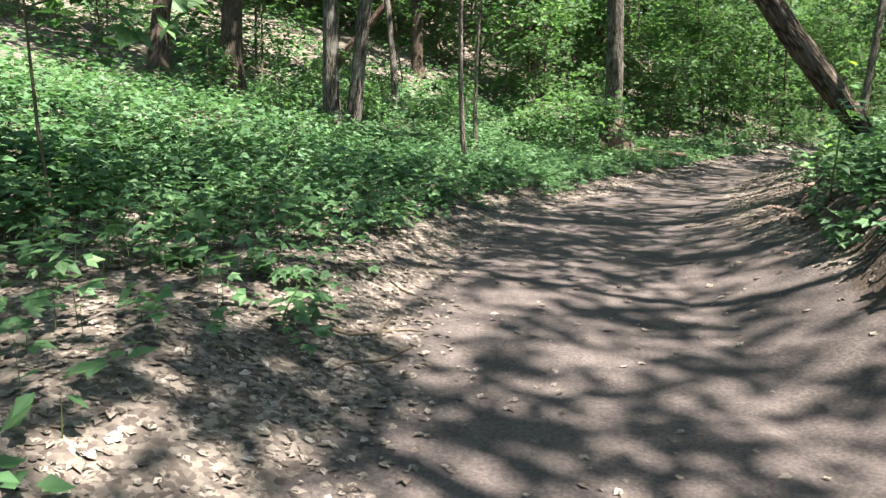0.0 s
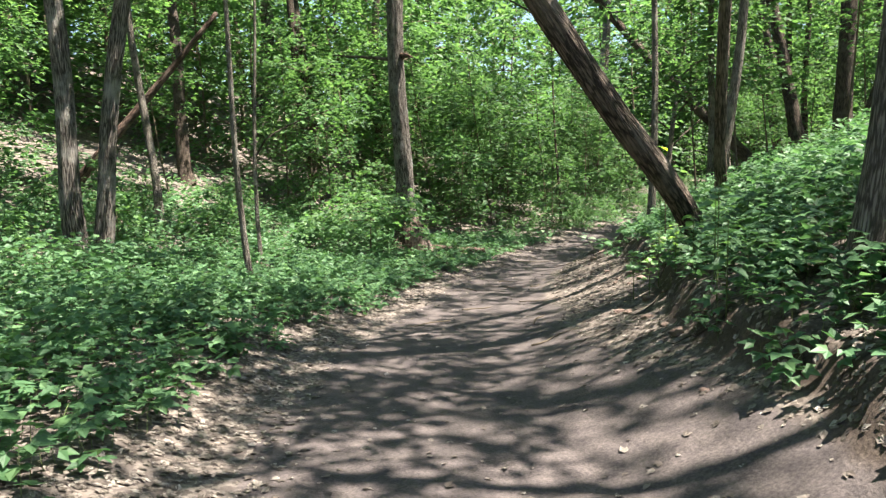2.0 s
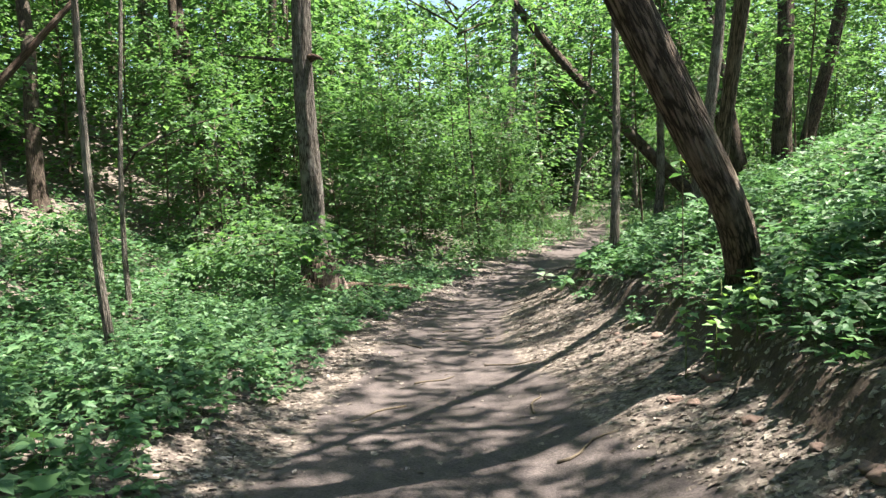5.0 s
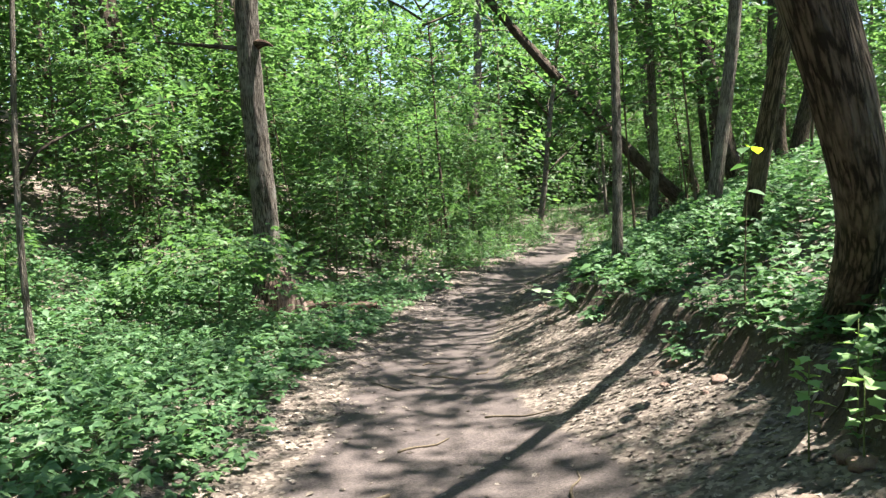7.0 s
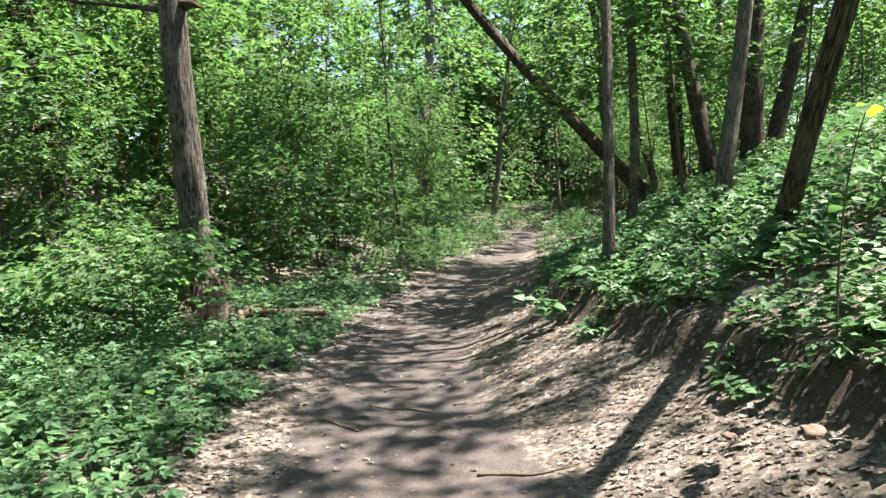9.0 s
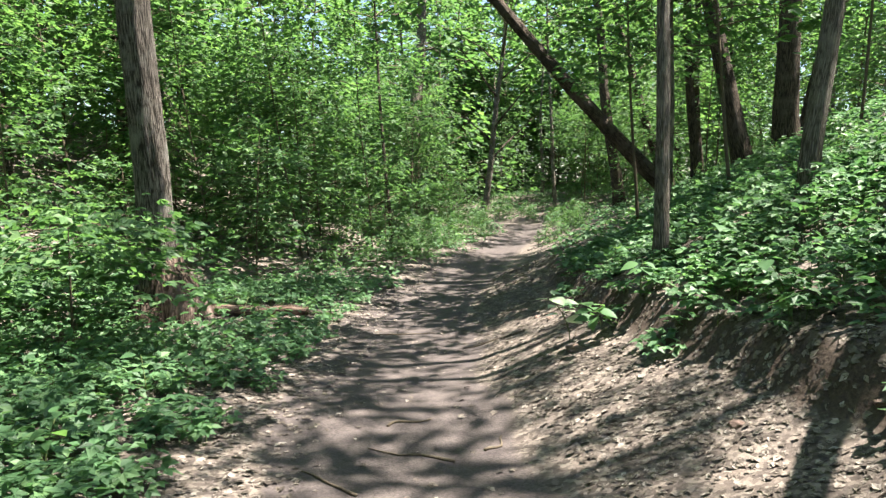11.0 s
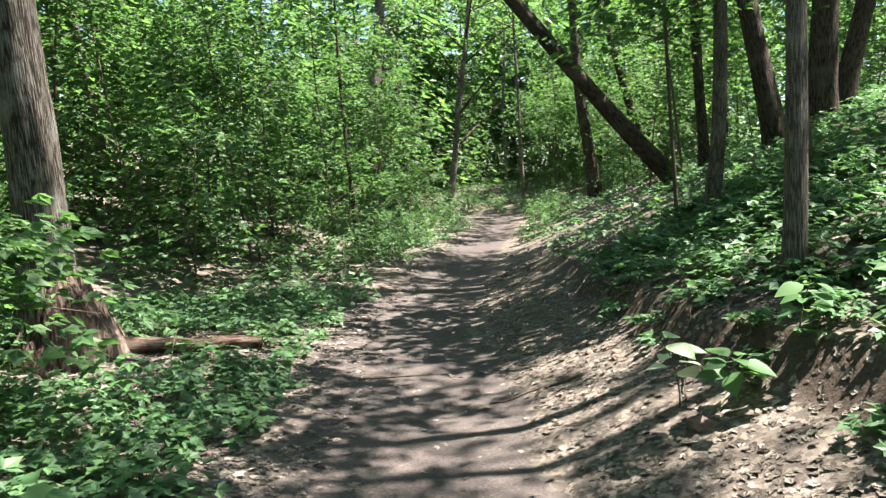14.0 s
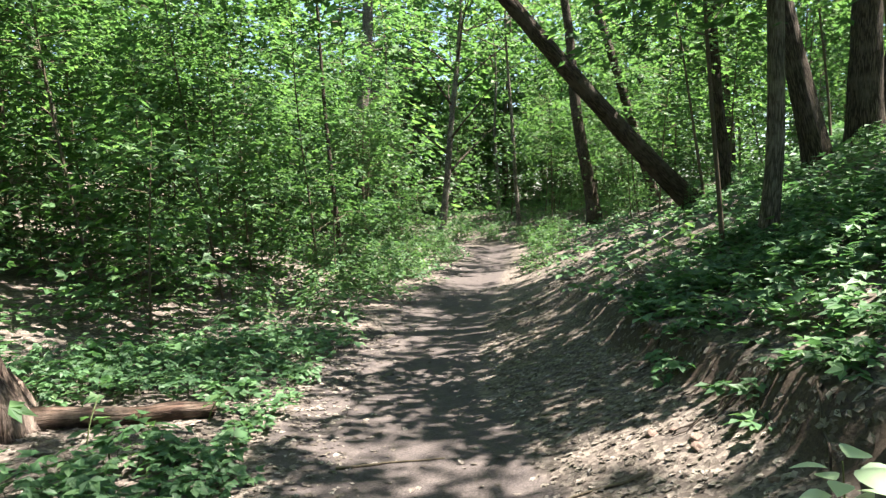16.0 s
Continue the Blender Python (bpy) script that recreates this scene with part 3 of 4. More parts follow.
for k, (v_, t_) in enumerate(torn_foot(12, 4)):
    me = mesh_of("splinter", v_, t_, M_SLAB, True)
    me.attributes.new("grain", "FLOAT_VECTOR", "POINT").data.foreach_set("vector", (v_ + [k * 0.7, 0, 0]).astype(np.float32).ravel())
    part("splinter", me, oak_trunk, "pale torn splinter of dead wood")
for k, (z, az, ln_) in enumerate(((4.45, 2.6, 1.5), (7.0, 0.6, 1.8))):
    p = limb_path(np.array([np.interp(z, oak_path[:, 2], oak_path[:, 0]), np.interp(z, oak_path[:, 2], oak_path[:, 1]), z]), az, 0.12, ln_, rng, -0.05)
    part("limb", wood_mesh("limb", p, np.linspace(0.05, 0.012, 8), 8, 0.1, k, M_DARK), oak)

knob_at = np.array([np.interp(4.5, oak_path[:, 2], oak_path[:, 0]) + 0.1, np.interp(4.5, oak_path[:, 2], oak_path[:, 1]) - 0.14, 4.5])
part("broken_knob", wood_mesh("broken_knob", knob_at + np.array([[0, 0, 0], [0.05, -0.07, 0.03], [0.12, -0.12, 0.02], [0.22, -0.16, -0.03]]), [0.07, 0.06, 0.04, 0.012], 9, 0.2, 3, M_DEAD), oak_trunk, "pale splintered branch stub")


def log(x, y, az, length, r, label, seed, mat=None):
    u = np.linspace(0, 1, 14)
    px_, py_ = x + math.cos(az) * length * u, y + math.sin(az) * length * u
    pz_ = height(px_, py_) + r * 0.65
    pz_ = np.linspace(pz_[0], pz_[-1], 14) + 0.01 * np.sin(u * 9)
    p = np.stack([px_ - x, py_ - y, pz_ - pz_[0]], 1)
    base = tagged(new("fallen_log"), label, "log")
    base.matrix_basis = pose(x, y, float(pz_[0]))
    part("wood", wood_mesh("wood", p, r * (1 - 0.35 * u + 0.06 * np.sin(u * 17 + seed)), 16, 0.07, seed, mat or M_DEAD), base)
    return base


log(4.86, 18.6, -0.4, 1.35, 0.095, "short reddish rotting log lying on leaf litter", 1)

# far and middle woods
rng = np.random.default_rng(11)
FAR_TREES = 0
spots = []
tries = 0
while FAR_TREES < 52 and tries < 4000:
    tries += 1
    y = rng.uniform(-14, 62)
    x = float(np.interp(y, _Y, _CX)) + rng.uniform(-34, 34)
    d = float(aside(x, y))
    if abs(d) < 5.0 or (29 < y < 43 and abs(d) < 9) or (y < 22 and -9 < d < 0) or (0 < d < 7 and 0 < y < 24):
        continue
    if min([math.hypot(x - a, y - b) for a, b in spots] + [99]) < 2.9:
        continue
    spots.append((x, y))
    FAR_TREES += 1
    girth, tilt_ = rng.uniform(0.1, 0.24), rng.normal(0, 0.07, 2)
    tall_ = rng.uniform(11, 15) if abs(d) < 11 and y < 24 else rng.uniform(8, 13)
    bark = M_DARK if rng.random() < 0.6 else M_GREY
    if math.hypot(x - 13.1, y - 10.7) > 1.0:
        tree(x, y, girth, tilt_, tall_, bark, "woodland tree with a dark trunk and high leafy crown", 100 + FAR_TREES, sides=12)

# ---- undergrowth: saplings and shrubs ----


def bush_data(seed, tall, radius, branches, per, size, low=0.15, stem_r=0.02, top=0.5, lobed=False, rise=0.75):
    """A stem with spreading branches that carry flat sprays of leaves."""
    rng = np.random.default_rng(seed)
    stem, h = trunk_path(rng.normal(0, 0.06, 2), tall, seed=seed)
    stem_tube = tube(stem[::2], np.linspace(stem_r, stem_r * 0.25, len(stem[::2])), 6, 0.05, seed)
    wood, at, ax = [], [], []
    for i in range(branches):
        f = low + (1 - low) * (i + rng.random()) / branches
        s = stem[min(int(f * (len(h) - 1)), len(h) - 1)]
        az = i * 2.39996 + rng.uniform(-0.5, 0.5)
        length = radius * (1 - (1 - top) * max(0, (f - 0.35) / 0.65)) * rng.uniform(0.65, 1.1)
        p = limb_path(s, az, rng.uniform(0.0, rise), length, rng, 0.3)
        wood.append(tube(p[::2], np.linspace(stem_r * 0.4, 0.003, 4), 3, 0, i, cap=False))
        u = np.sqrt(rng.uniform(0.04, 1, per)) * 7
        k = np.minimum(u.astype(int), 6)
        q = p[k] + (p[k + 1] - p[k]) * (u - k)[:, None]
        sp = rng.normal(0, 0.22 * length, per)
        q = q + np.stack([-np.sin(az) * sp, np.cos(az) * sp, rng.normal(-0.02, 0.11 * length + 0.02, per)], 1)
        a = az + np.sign(sp) * rng.uniform(0.1, 1.2, per)
        at.append(q)
        ax.append(np.stack([np.cos(a), np.sin(a), rng.normal(-0.2, 0.2, per)], 1))
    at, ax = np.concatenate(at), np.concatenate(ax)
    nm = unit(np.concatenate([rng.normal(0, 0.36, (len(at), 2)), np.ones((len(at), 1))], 1))
    if lobed:
        sz, side = size * rng.uniform(0.6, 1.2, len(at)), np.cross(nm, unit(ax))
        return stem_tube, join(wood), join([leaves(at, ax, nm, sz, 0.62), leaves(at, ax * 0.7 + side, nm, sz * 0.82, 0.6), leaves(at, ax * 0.7 - side, nm, sz * 0.82, 0.6)])
    return stem_tube, join(wood), leaves(at, ax, nm, size * rng.uniform(0.6, 1.3, len(at)), 0.66)


def bush_kind(name, label, category, group, mat, **shape):
    stem, wood, green = bush_data(**shape)
    return name, label, category, group, mesh_of("stem", *stem, M_STEM, True), mesh_of("twigwork", *wood, M_STEM, True), mesh_of("foliage", *green, mat)


KINDS = {
    "low": [bush_kind("shrub", "low leafy green shrub in woodland undergrowth", "shrub", "undergrowth shrubs", M_MAPLE, seed=40 + k, tall=1.0 + 0.2 * k, radius=0.65, branches=16, per=45, size=0.1, low=0.1, stem_r=0.012) for k in range(3)],
    "mid": [bush_kind("sapling", "young maple sapling with layered green leaves", "sapling", "woodland saplings", M_MAPLE, seed=50 + k, tall=2.4 + 0.4 * k, radius=1.15, branches=20, per=36, size=0.125, low=0.15, stem_r=0.02, lobed=True) for k in range(3)],
    "high": [bush_kind("sapling", "tall leafy understory sapling with a thin stem", "sapling", "tall understory saplings", M_MAPLE, seed=60 + k, tall=5.2 + 0.8 * k, radius=1.8, branches=34, per=36, size=0.165, low=0.08, stem_r=0.035, lobed=True) for k in range(4)],
    "broad": [bush_kind("maple_sapling", "maple sapling with bright layered leaves before the oak", "sapling", "", M_MAPLE, seed=45, tall=1.7, radius=1.75, branches=17, per=60, size=0.14, low=0.72, stem_r=0.02, top=0.85, lobed=True, rise=0.22)],
    "spray": [bush_kind("sapling", "thin sapling with a spray of large leaves on top", "sapling", "", M_MAPLE, seed=47, tall=2.7, radius=1.2, branches=10, per=22, size=0.2, low=0.68, stem_r=0.016, top=0.9, lobed=True)],
    "maple": [bush_kind("maple_sapling", "young maple with bright airy leaves held above bare stem", "sapling", "young maples", M_CROWN, seed=90 + k, tall=5.0 + 0.7 * k, radius=2.0, branches=22, per=56, size=0.15, low=0.45, stem_r=0.03, top=0.7, lobed=True) for k in range(3)],
    "far": [bush_kind("far_tree", "distant tree, a ragged mass of green leaves", "tree", "distant trees", M_CROWN, seed=95 + k, tall=11.0 + 2 * k, radius=4.2, branches=34, per=38, size=0.48, low=0.02, stem_r=0.1, top=0.6) for k in range(3)],
    "tall": [bush_kind("understory_tree", "leafy understory tree clothed in green from foot to top", "tree", "understory trees", M_CROWN, seed=70 + k, tall=8.5 + k, radius=2.5, branches=40, per=60, size=0.26, low=0.08, stem_r=0.06) for k in range(4)],
}
MADE = {}


def plant(kind, x, y, scale=1.0, turn=0.0, label=""):
    k = int(abs(x * 7.3 + y * 3.1)) % len(KINDS[kind])
    name, text, category, group, stem, wood, green = KINDS[kind][k]
    m = pose(x, y, stand(x, y), 0, 0, turn) @ Matrix.Scale(scale, 4)
    base = tagged(new(name), label or text, category, group)
    base.matrix_basis = m
    stalk = part("stem", stem, base)
    part("twigwork", wood, stalk)["kind"] = "stuff"
    part("foliage", green, base)["kind"] = "stuff"
    return base


rng = np.random.default_rng(21)


def scatter(kind, count, ylo, yhi, dlo, dhi, gap, slo=0.8, shi=1.2):
    placed, tries = [], 0
    while len(placed) < count and tries < count * 60:
        tries += 1
        y, d = rng.uniform(ylo, yhi), rng.uniform(dlo, dhi)
        x = float(np.interp(y, _Y, _CX)) + d / float(np.interp(y, _Y, _CC))
        if min([math.hypot(x - a, y - b) for a, b in placed] + [99]) < gap:
            continue
        placed.append((x, y))
        plant(kind, x, y, rng.uniform(slo, shi), rng.uniform(0, 360))


# the maple sapling before the oak
plant("broad", 3.1, 17.0, 1.0, 40)
plant("spray", -2.55, 4.75, 1.0, 0)
plant("maple", 10.9, 16.5, 0.95, 30, "young maple with bright sunlit leaves on the bank")
plant("low", 16.0, 30.4, 1.1, 0)
plant("low", 9.6, 22.4, 0.9, 50)
# left of the trail
scatter("low", 16, 19.5, 30, -8, -2.4, 0.8, 0.6, 1.0)
scatter("low", 12, 12.5, 19, -10, -5.2, 0.9, 0.7, 1.1)
scatter("mid", 22, 20.5, 38, -8, -2.2, 1.0)
scatter("high", 7, 21, 27, -8, -3.0, 1.4, 0.7, 1.0)
scatter("maple", 10, 21.5, 32, -9, -3.2, 1.8, 0.7, 1.1)
scatter("maple", 5, 14, 21, -14, -8, 2.0, 0.7, 1.0)
scatter("high", 22, 25, 48, -14, -2.8, 1.5)
scatter("tall", 12, 27, 33, -26, -5.5, 2.2)
scatter("tall", 14, 38, 60, -26, -5.5, 2.2)
scatter("high", 10, 13, 26, -20, -8, 2.0)
# right of the trail
scatter("low", 11, 8, 24, 3.4, 6.5, 0.8, 0.4, 0.6)
scatter("mid", 14, 15, 36, 3.4, 9, 1.3, 0.6, 0.9)
scatter("maple", 18, 14, 40, 3.2, 9, 1.9, 0.8, 1.1)
scatter("high", 14, 18, 46, 6.5, 16, 2.0)
scatter("tall", 10, 24, 32, 7, 26, 2.2)
scatter("tall", 10, 49, 60, 5.5, 26, 2.2)
scatter("low", 16, 24, 40, -2.4, -1.2, 0.7, 0.6, 0.9)
scatter("low", 12, 24, 40, 1.2, 2.4, 0.8, 0.6, 0.9)
# where the trail bends out of sight, and all round
scatter("low", 10, 36, 44, -4, 5, 1.2)
scatter("tall", 8, 50, 58, -12, 14, 2.6)
scatter("tall", 8, 33, 48, 12, 22, 2.5, 1.2, 1.5)
scatter("tall", 8, 33, 48, -20, -9, 2.5, 1.2, 1.5)
scatter("far", 34, 52, 95, -50, 70, 5.0, 1.4, 1.9)
for k in range(15):
    plant("far", 28 + (k * 37) % 31 + 1.3 * k % 3, 46 + (k * 23) % 29, 1.0 + 0.04 * (k % 8), 50 * k)
scatter("far", 14, 0, 48, 24, 55, 5.5, 1.2, 1.6)
scatter("far", 18, 0, 60, -60, -26, 5.5, 1.2, 1.6)
scatter("tall", 8, -16, -5, -16, 16, 3.4)
scatter("far", 10, -40, -14, -40, 40, 6.0)
scatter("tall", 7, 2, 22, 15, 26, 3.0)
scatter("tall", 7, 2, 22, -26, -16, 3.0)

# ---- herbs ----


def herb_field(n, ylo, yhi, dlo, dhi, size, tall, per, seed, bare, lobed=False):
    rng = np.random.default_rng(seed)
    y, d = rng.uniform(ylo, yhi, n), rng.uniform(dlo, dhi, n)
    x = np.interp(y, _Y, _CX) + d / np.interp(y, _Y, _CC)
    thick = 0.5 + 0.5 * waves(x, y, 1.3, 7.0) + 0.35 * waves(x, y, 3.7, 1.0)
    edge = np.where(d < 0, -d - half_width(y), d - bank_edge(y) + 0.04)
    keep = (rng.random(n) < np.clip(thick + 0.75 - bare, 0.08, 1) * np.where((d < 0) & (edge < 2.2), np.interp(y, [2, 5, 6.5, 16.3, 17.5], [0.1, 0.3, 1, 1, 0.85]), 1)) & (edge + 0.3 * waves(x, y, 2.7, 9.0) > rng.exponential(0.25, n)) & (np.hypot(x - 5.35, y - 18.1) > 0.8) & (np.hypot(x - 4.6, y - 17.9) > 0.75)
    x, y, edge = x[keep], y[keep], edge[keep]
    m = len(x)
    hgt = tall * rng.uniform(0.35, 1.25, m) * np.clip(0.4 + edge * 0.45, 0.3, 1) * np.where(y > 12.8, np.where(d[keep] > 0, 0.5, 0.7), 1)
    z = height(x, y)
    at, ax, size_ = [], [], []
    spin = rng.uniform(0, 6.28, m)
    for k in range(per):
        a = spin + k * 2.4 + rng.normal(0, 0.3, m)
        lift = hgt * (0.45 + 0.55 * (k + 1) / per)
        reach = rng.uniform(0.2, 0.7, m) * size * 1.1
        at.append(np.stack([x + np.cos(a) * reach, y + np.sin(a) * reach, z + lift], 1))
        ax.append(np.stack([np.cos(a), np.sin(a), rng.normal(-0.12, 0.25, m)], 1))
        size_.append(size * rng.uniform(0.6, 1.3, m))
    at, ax, size_ = np.concatenate(at), np.concatenate(ax), np.concatenate(size_)
    nm = unit(np.concatenate([rng.normal(0, 0.3, (len(at), 2)), np.ones((len(at), 1))], 1))
    if lobed:
        side = np.cross(nm, unit(ax))
        green = join([leaves(at, ax, nm, size_, 0.66), leaves(at, ax * 0.6 + side, nm, size_ * 0.82, 0.64), leaves(at, ax * 0.6 - side, nm, size_ * 0.82, 0.64)])
    else:
        green = leaves(at, ax, nm, size_, 0.72)
    bx = np.stack([x, y, z - 0.02], 1)
    tip = bx + np.stack([rng.normal(0, 0.03, m), rng.normal(0, 0.03, m), hgt + 0.02], 1)
    off = np.array([[0.003, 0, 0], [-0.0015, 0.0026, 0], [-0.0015, -0.0026, 0]])
    sv = np.concatenate([bx[:, None] + off, tip[:, None]], 1).reshape(-1, 3)
    k = np.arange(m)[:, None] * 4
    st = np.concatenate([k + [0, 1, 3], k + [1, 2, 3], k + [2, 0, 3]], 1).reshape(-1, 3)
    return green, (sv, st) if size < 0.13 else (sv[:4], st[:3])


fields = [herb_field(8600, 1.5, 21, -5.0, -1.0, 0.085, 0.4, 5, 1, 0.35, True), herb_field(5000, 2.5, 17, 1.4, 4.5, 0.085, 0.42, 5, 2, 0.25, True),
          herb_field(3500, -2, 9, -9, -4.2, 0.11, 0.42, 6, 11, 0.1), herb_field(2200, -7, 2.5, -5, -1.8, 0.11, 0.3, 6, 12, 0.6), herb_field(2200, -7, 2.5, 2, 8, 0.11, 0.4, 6, 13, 0.3),
          herb_field(3500, 8, 22, -9, -4.5, 0.11, 0.42, 6, 7, 0.2), herb_field(3000, 2, 22, 4.2, 8, 0.11, 0.45, 6, 8, 0.2),
          herb_field(4000, 20, 52, -16, -0.7, 0.15, 0.42, 5, 3, 0.3), herb_field(4200, 16, 52, 0.7, 18, 0.15, 0.42, 5, 4, 0.3),
          herb_field(4000, -8, 24, -22, -8.5, 0.17, 0.4, 5, 5, 0.1), herb_field(2500, -6, 20, 7.5, 18, 0.17, 0.45, 5, 6, 0.2),
          herb_field(3200, 10, 60, -45, -16, 0.36, 0.5, 5, 9, 0.1), herb_field(2200, 8, 60, 16, 42, 0.36, 0.5, 5, 10, 0.1)]
herbs = tagged(new("undergrowth"), "dense low green herbs and seedlings covering the woodland floor", "undergrowth", kind="stuff")
part("herb_leaves", mesh_of("herb_leaves", *join([f[0] for f in fields]), M_HERB), herbs)["kind"] = "stuff"
part("herb_stems", mesh_of("herb_stems", *join([f[1] for f in fields]), M_GREENSTEM), herbs)["kind"] = "stuff"

# ---- dead leaves ----


def litter(n, ylo, yhi, dlo, dhi, size, seed, power):
    rng = np.random.default_rng(seed)
    y, d = rng.uniform(ylo, yhi, n), rng.uniform(dlo, dhi, n)
    x = np.interp(y, _Y, _CX) + d / np.interp(y, _Y, _CC)
    w = half_width(y)
    out = np.where(d < 0, ramp(-d, w - 0.75, w + 0.1), ramp(d, np.interp(y, [0, 6, 9, 12, 16, 30], [1.3, 1.1, 0.9, 0.7, 0.5, 0.5]), np.interp(y, [0, 6, 9, 12, 16, 30], [1.7, 1.5, 1.3, 1.0, 0.85, 0.8])))
    keep = rng.random(n) < np.clip(out * power + 0.03, 0, 1) * np.clip(0.75 + 0.5 * waves(x, y, 2.2, 4.0), 0.2, 1)
    x, y = x[keep], y[keep]
    m = len(x)
    a = rng.uniform(0, 6.28, m)
    gx, gy = (height(x + 0.05, y) - height(x - 0.05, y)) / 0.1, (height(x, y + 0.05) - height(x, y - 0.05)) / 0.1
    nm = unit(np.stack([rng.normal(0, 0.14, m) - gx, rng.normal(0, 0.14, m) - gy, np.ones(m)], 1))
    ax = np.stack([np.cos(a), np.sin(a), np.zeros(m)], 1)
    ax = unit(ax - nm * (ax * nm).sum(1, keepdims=True))
    at = np.stack([x, y, height(x, y)], 1) + nm * rng.uniform(0.003, 0.01, m)[:, None]
    sz = size * rng.uniform(0.45, 1.5, m)
    ax, side = unit(ax), unit(np.cross(nm, unit(ax)))
    return join([leaves(at, ax + side * 0.3, nm, sz, 0.62, 0.05), leaves(at, ax - side * 0.42, nm, sz * 0.85, 0.62, 0.05)])


dead = tagged(new("leaf_litter", mesh_of("leaf_litter", *join([litter(52000, 0.8, 12, -4.2, 2.4, 0.046, 1, 1.0), litter(42000, 11, 21, -4.0, 2.6, 0.05, 2, 1.0), litter(9000, 20, 36, -4, 3.5, 0.1, 3, 0.8)]), M_LITTER)),
              "crisp tan and brown dead leaves strewn beside the trail", "leaf litter", kind="stuff")

# ---- single plants by the trail ----


def broad_leaf(length, wide, lobes=0.0, droop=0.18, fold=0.10):
    """One leaf with a midrib; lobes makes the outline like a maple's."""
    u = np.array([0, 0.12, 0.3, 0.48, 0.66, 0.84, 1.0])
    half = np.array([0.02, 0.55, 0.95, 1.0, 0.75, 0.38, 0.0]) * wide / 2
    if lobes:
        half = half * np.array([1, 1.15, 0.72, 1.2, 0.62, 0.85, 1])
    mid = np.stack([u * length, np.zeros(7), -droop * length * u * u], 1)
    rim = half[:, None] * [0, 1, 0] + (np.abs(half) * 2 * fold)[:, None] * [0, 0, 1]
    v = np.concatenate([mid, mid + rim, mid + rim * [1, -1, 1]])
    t = []
    for k in range(6):
        t += [(k, k + 1, k + 8), (k, k + 8, k + 7), (k, k + 15, k + 1), (k, k + 14, k + 15)]
    return v, np.array(t)


LEAF_MESHES = {}


def leaf_mesh(size, kind, mat):
    key = (size, kind, mat.name)
    if key not in LEAF_MESHES:
        LEAF_MESHES[key] = mesh_of("leaf", *broad_leaf(size, size * (0.95 if kind else 0.68), kind), mat, True)
    return LEAF_MESHES[key]


def seedling(x, y, tall, count, size, kind, mat, label, seed, name="seedling", group="seedlings beside the trail", lean=(0, 0), category="seedling"):
    rng = np.random.default_rng(seed)
    base = tagged(new(name), label, category, group)
    base.matrix_basis = pose(x, y, stand(x, y))
    u = np.linspace(0, 1, 6)
    p = np.stack([lean[0] * u * u, lean[1] * u * u, u * tall - 0.03], 1)
    part("stem", mesh_of("stem", *tube(p, np.linspace(0.006, 0.0025, 6), 5), M_GREENSTEM, True), base)
    for k in range(count):
        f = 0.45 + 0.55 * (k + 1) / count
        q = np.array([np.interp(f, u, p[:, i]) for i in range(3)])
        sz = round(size * rng.choice([0.7, 0.85, 1.0, 1.2]), 3)
        part("leaf", leaf_mesh(sz, kind, mat), base, at=pose(*q, rng.normal(0, 14), rng.uniform(-18, 22), math.degrees(k * 2.4 + rng.uniform(-0.4, 0.4))) @ Matrix.Translation((size * 0.25, 0, 0)))
    return base


seedling(6.62, 13.6, 0.5, 9, 0.16, 0.0, M_WHITE, "pale whitish-leaved sapling hanging over the cut bank", 3, "broadleaf_sapling", "", (-0.42, -0.16), "sapling")
seedling(6.75, 13.35, 0.3, 14, 0.15, 0.0, M_BROAD, "green broad-leaved sapling drooping from the bank edge", 4, "broadleaf_sapling", "", (-0.3, -0.16), "sapling")
seedling(6.95, 13.1, 0.34, 11, 0.13, 0.0, M_BROAD, "green broad-leaved sapling on the bank edge", 9, "broadleaf_sapling", "", (-0.1, -0.1), "sapling")
seedling(0.1, 7.75, 0.3, 8, 0.14, 1.0, M_BROAD, "young maple seedling with pale green lobed leaves", 5)
seedling(-0.3, 7.2, 0.32, 9, 0.14, 0.0, M_BROAD, "green broad-leaved seedling at the trail edge", 6)
seedling(-1.0, 4.9, 0.36, 9, 0.16, 1.0, M_BROAD, "large-leaved green seedling in leaf litter", 7)
seedling(-1.6, 4.3, 0.34, 10, 0.16, 1.0, M_BROAD, "large-leaved green seedling in leaf litter", 8)
for k, (x, y) in enumerate(((4.0, 7.9), (4.15, 7.7), (3.98, 8.15), (4.2, 8.05))):
    seedling(x, y, 0.45 + 0.05 * k, 13, 0.085, 1.0, M_PALE, "bright pale-green bushy plant at the foot of the bank", 60 + k)
for k, (x, y) in enumerate(((3.25, 5.95), (3.5, 6.3), (3.05, 5.6), (4.05, 7.3))):
    seedling(x, y, 0.85 - 0.1 * k, 15, 0.11, 0.0, M_BROAD, "tall leafy green stalk on the bank edge", 70 + k)
rng = np.random.default_rng(31)
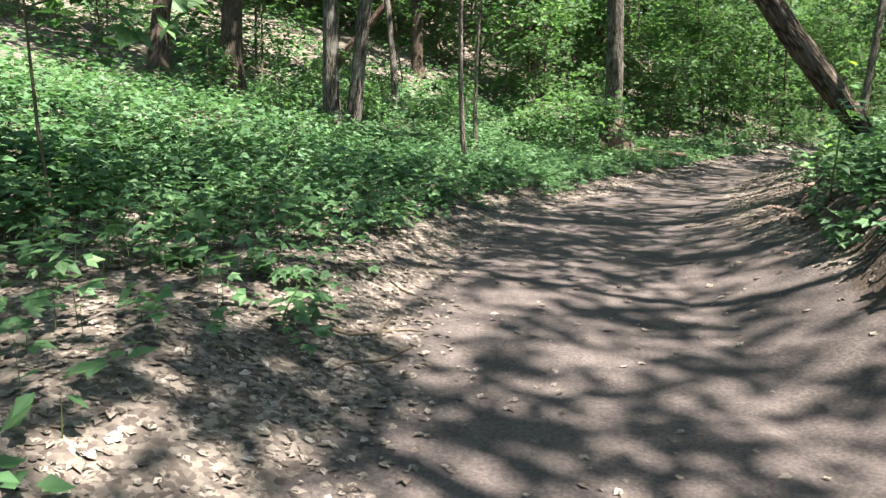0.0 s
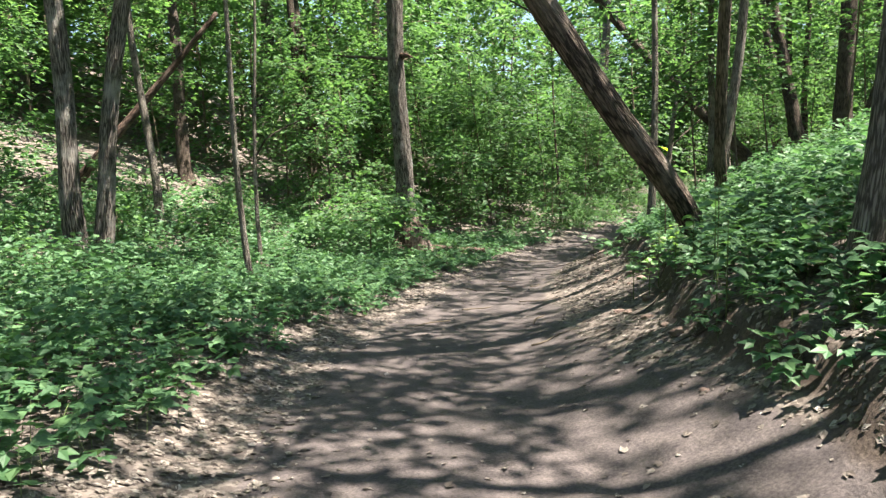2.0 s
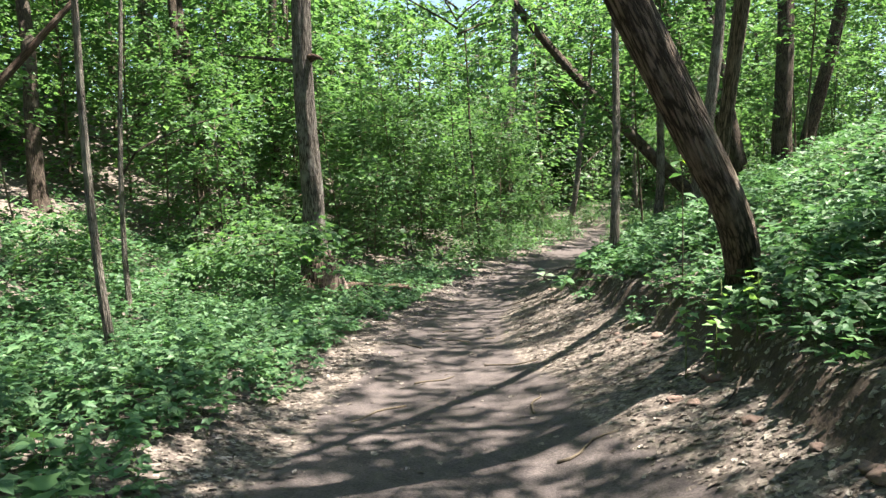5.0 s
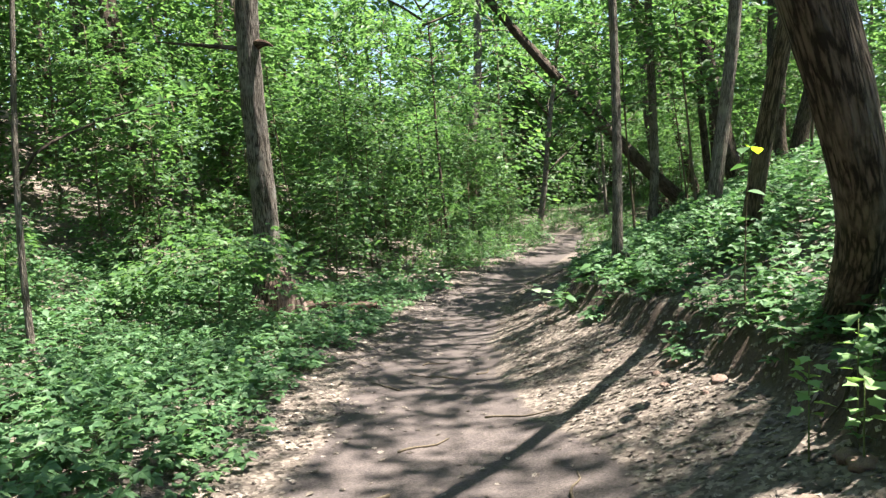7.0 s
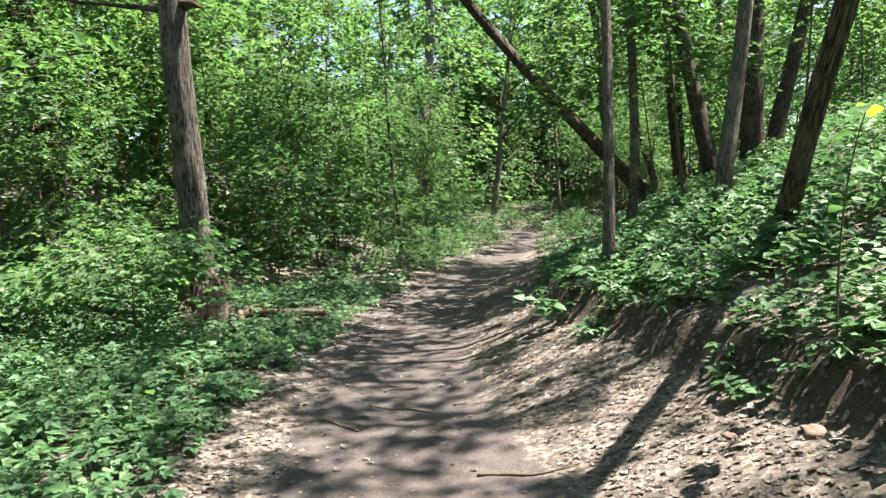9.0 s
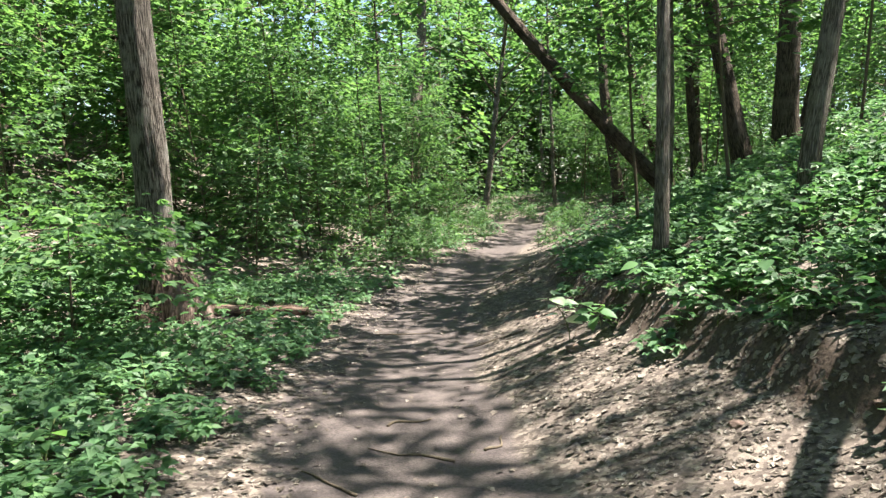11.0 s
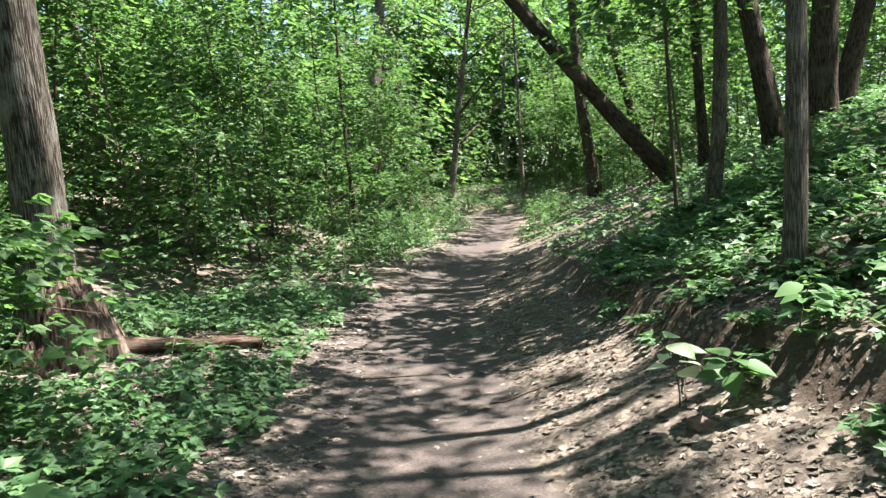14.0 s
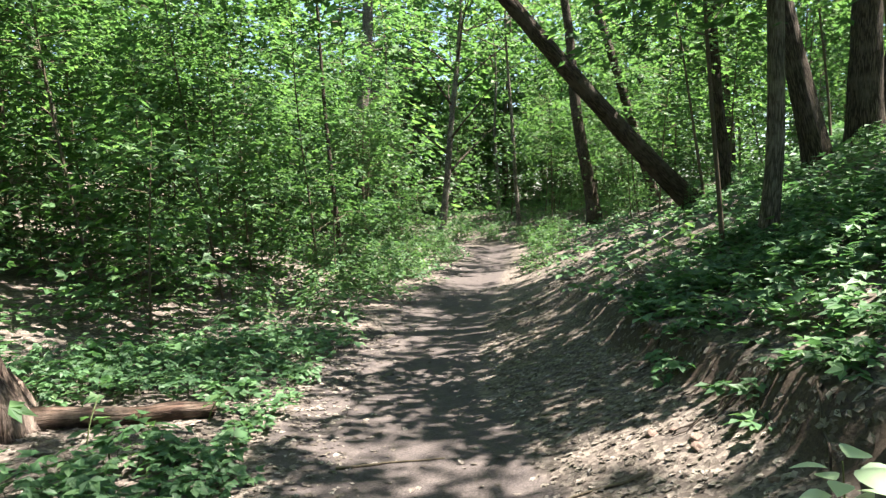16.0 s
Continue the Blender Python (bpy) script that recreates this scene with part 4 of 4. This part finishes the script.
for k in range(96):
    side = -1 if k % 2 else 1
    y = rng.uniform(2.5, 19)
    off = rng.uniform(0.15, 1.8) if side < 0 else rng.uniform(0.22, 1.6)
    edge_ = float(half_width(y)) if side < 0 else float(bank_edge(y)) + 0.05
    x = float(np.interp(y, _Y, _CX)) + side * (edge_ + off) / float(np.interp(y, _Y, _CC))
    lobed = float(rng.random() < 0.65)
    seedling(x, y, rng.uniform(0.12, 0.4), int(rng.integers(5, 10)), float(rng.choice([0.08, 0.1, 0.12])), lobed, M_BROAD,
             "maple seedling with lobed green leaves" if lobed else "oval-leaved green seedling beside the trail", 200 + k, lean=rng.normal(0, 0.06, 2))

# a sprig with one glowing young leaf, standing beside the leaning tree
sprig = tagged(new("sprig"), "thin bent sprig carrying a yellow-green young leaf on the bank", "sprig")
sprig.matrix_basis = pose(5.3, 9.55, stand(5.3, 9.55))
u = np.linspace(0, 1, 9)
_rise = 1.72 - stand(5.3, 9.55)
p = np.stack([-0.3 * u ** 3, -0.29 * u ** 3, (_rise + 0.05) * u - 0.05 * u ** 4 - 0.03 * (1 - u)], 1)
part("stem", mesh_of("stem", *tube(p, np.linspace(0.008, 0.003, 9), 5), M_STEM, True), sprig)
for k, (f, az, sz, mt) in enumerate(((1.0, 20, 0.17, M_YOUNG), (1.0, 200, 0.19, M_BROAD), (0.9, 110, 0.13, M_BROAD), (0.75, 300, 0.13, M_BROAD), (0.6, 60, 0.13, M_BROAD))):
    q = [float(np.interp(f, u, p[:, i])) for i in range(3)]
    part("leaf", leaf_mesh(sz, 0.0, mt), sprig, at=pose(*q, 14, 6, az))

# ---- sticks and clods ----
for k in range(16):
    y = rng.uniform(2.8, 17)
    x = float(np.interp(y, _Y, _CX)) + rng.uniform(-1.9, 1.3)
    az, ln_ = rng.uniform(0, 6.28), rng.uniform(0.25, 0.8)
    u = np.linspace(-0.5, 0.5, 7)
    gx, gy = x + np.cos(az) * u * ln_, y + np.sin(az) * u * ln_ + 0.04 * np.sin(u * 7 + k)
    p = np.stack([gx - x, gy - y, height(gx, gy) + 0.008 - stand(x, y)], 1)
    st = tagged(new("stick", mesh_of("stick", *tube(p, np.linspace(0.011, 0.004, 7), 6, 0.1, k), M_STEM, True)), "thin dry brown stick lying on the ground", "stick", "fallen sticks")
    st.matrix_basis = pose(x, y, stand(x, y))


def clod(x, y, size, seed):
    bm = bmesh.new()
    bmesh.ops.create_icosphere(bm, subdivisions=3, radius=1)
    for v in bm.verts:
        v.co *= 1 + 0.4 * noise.noise(v.co * 1.6 + Vector((seed, 0, 0))) + 0.2 * noise.noise(v.co * 4.5 + Vector((0, seed, 0)))
        v.co.z *= 0.65
    me = bpy.data.meshes.new("soil_clod")
    bm.to_mesh(me)
    bm.free()
    me.materials.append(M_CLOD)
    for f in me.polygons:
        f.use_smooth = True
    ob = tagged(new("soil_clod", me), "reddish-brown lump of soil fallen from the bank", "soil clod", "soil clods under the bank")
    ob.matrix_basis = pose(x, y, stand(x, y) + size * 0.05, 0, 0, seed * 50) @ Matrix.Diagonal((size * 1.3, size, size, 1))


M_CLOD = dry_material("clod_soil", [(0.0, (0.13, 0.085, 0.068)), (1.0, (0.22, 0.155, 0.13))], 0.95, 14.0)
for k in range(22):
    y = rng.uniform(4.5, 15)
    d = float(bank_edge(y)) + rng.uniform(-0.45, 0.0)
    clod(float(np.interp(y, _Y, _CX)) + d / float(np.interp(y, _Y, _CC)), y, float(rng.choice([0.025, 0.035, 0.045, 0.06])), k)

# ---- roots laid bare in the bank ----
for k in range(9):
    y0 = rng.uniform(5.5, 16.5)
    e0 = float(bank_edge(y0))
    u = np.linspace(0, 1, 9)
    yy = y0 + rng.uniform(-0.5, 0.5) * u
    dd = e0 + 0.12 - rng.uniform(0.2, 0.6) * u
    xx = np.interp(yy, _Y, _CX) + dd / np.interp(yy, _Y, _CC)
    zz = np.maximum(height(xx, yy) + 0.012, np.linspace(stand(xx[0], yy[0]) - 0.03, stand(xx[-1], yy[-1]) + 0.01, 9) - 0.02)
    p = np.stack([xx - xx[0], yy - yy[0], zz - zz[0]], 1) + rng.normal(0, 0.012, (9, 3)) * [1, 1, 0.5]
    ob = tagged(new("root", wood_mesh("root", p, np.linspace(0.01, 0.003, 9), 6, 0.12, k, M_DARK)), "thin bare tree root showing in the cut bank", "root", "bare roots in the bank")
    ob.matrix_basis = pose(xx[0], yy[0], zz[0])
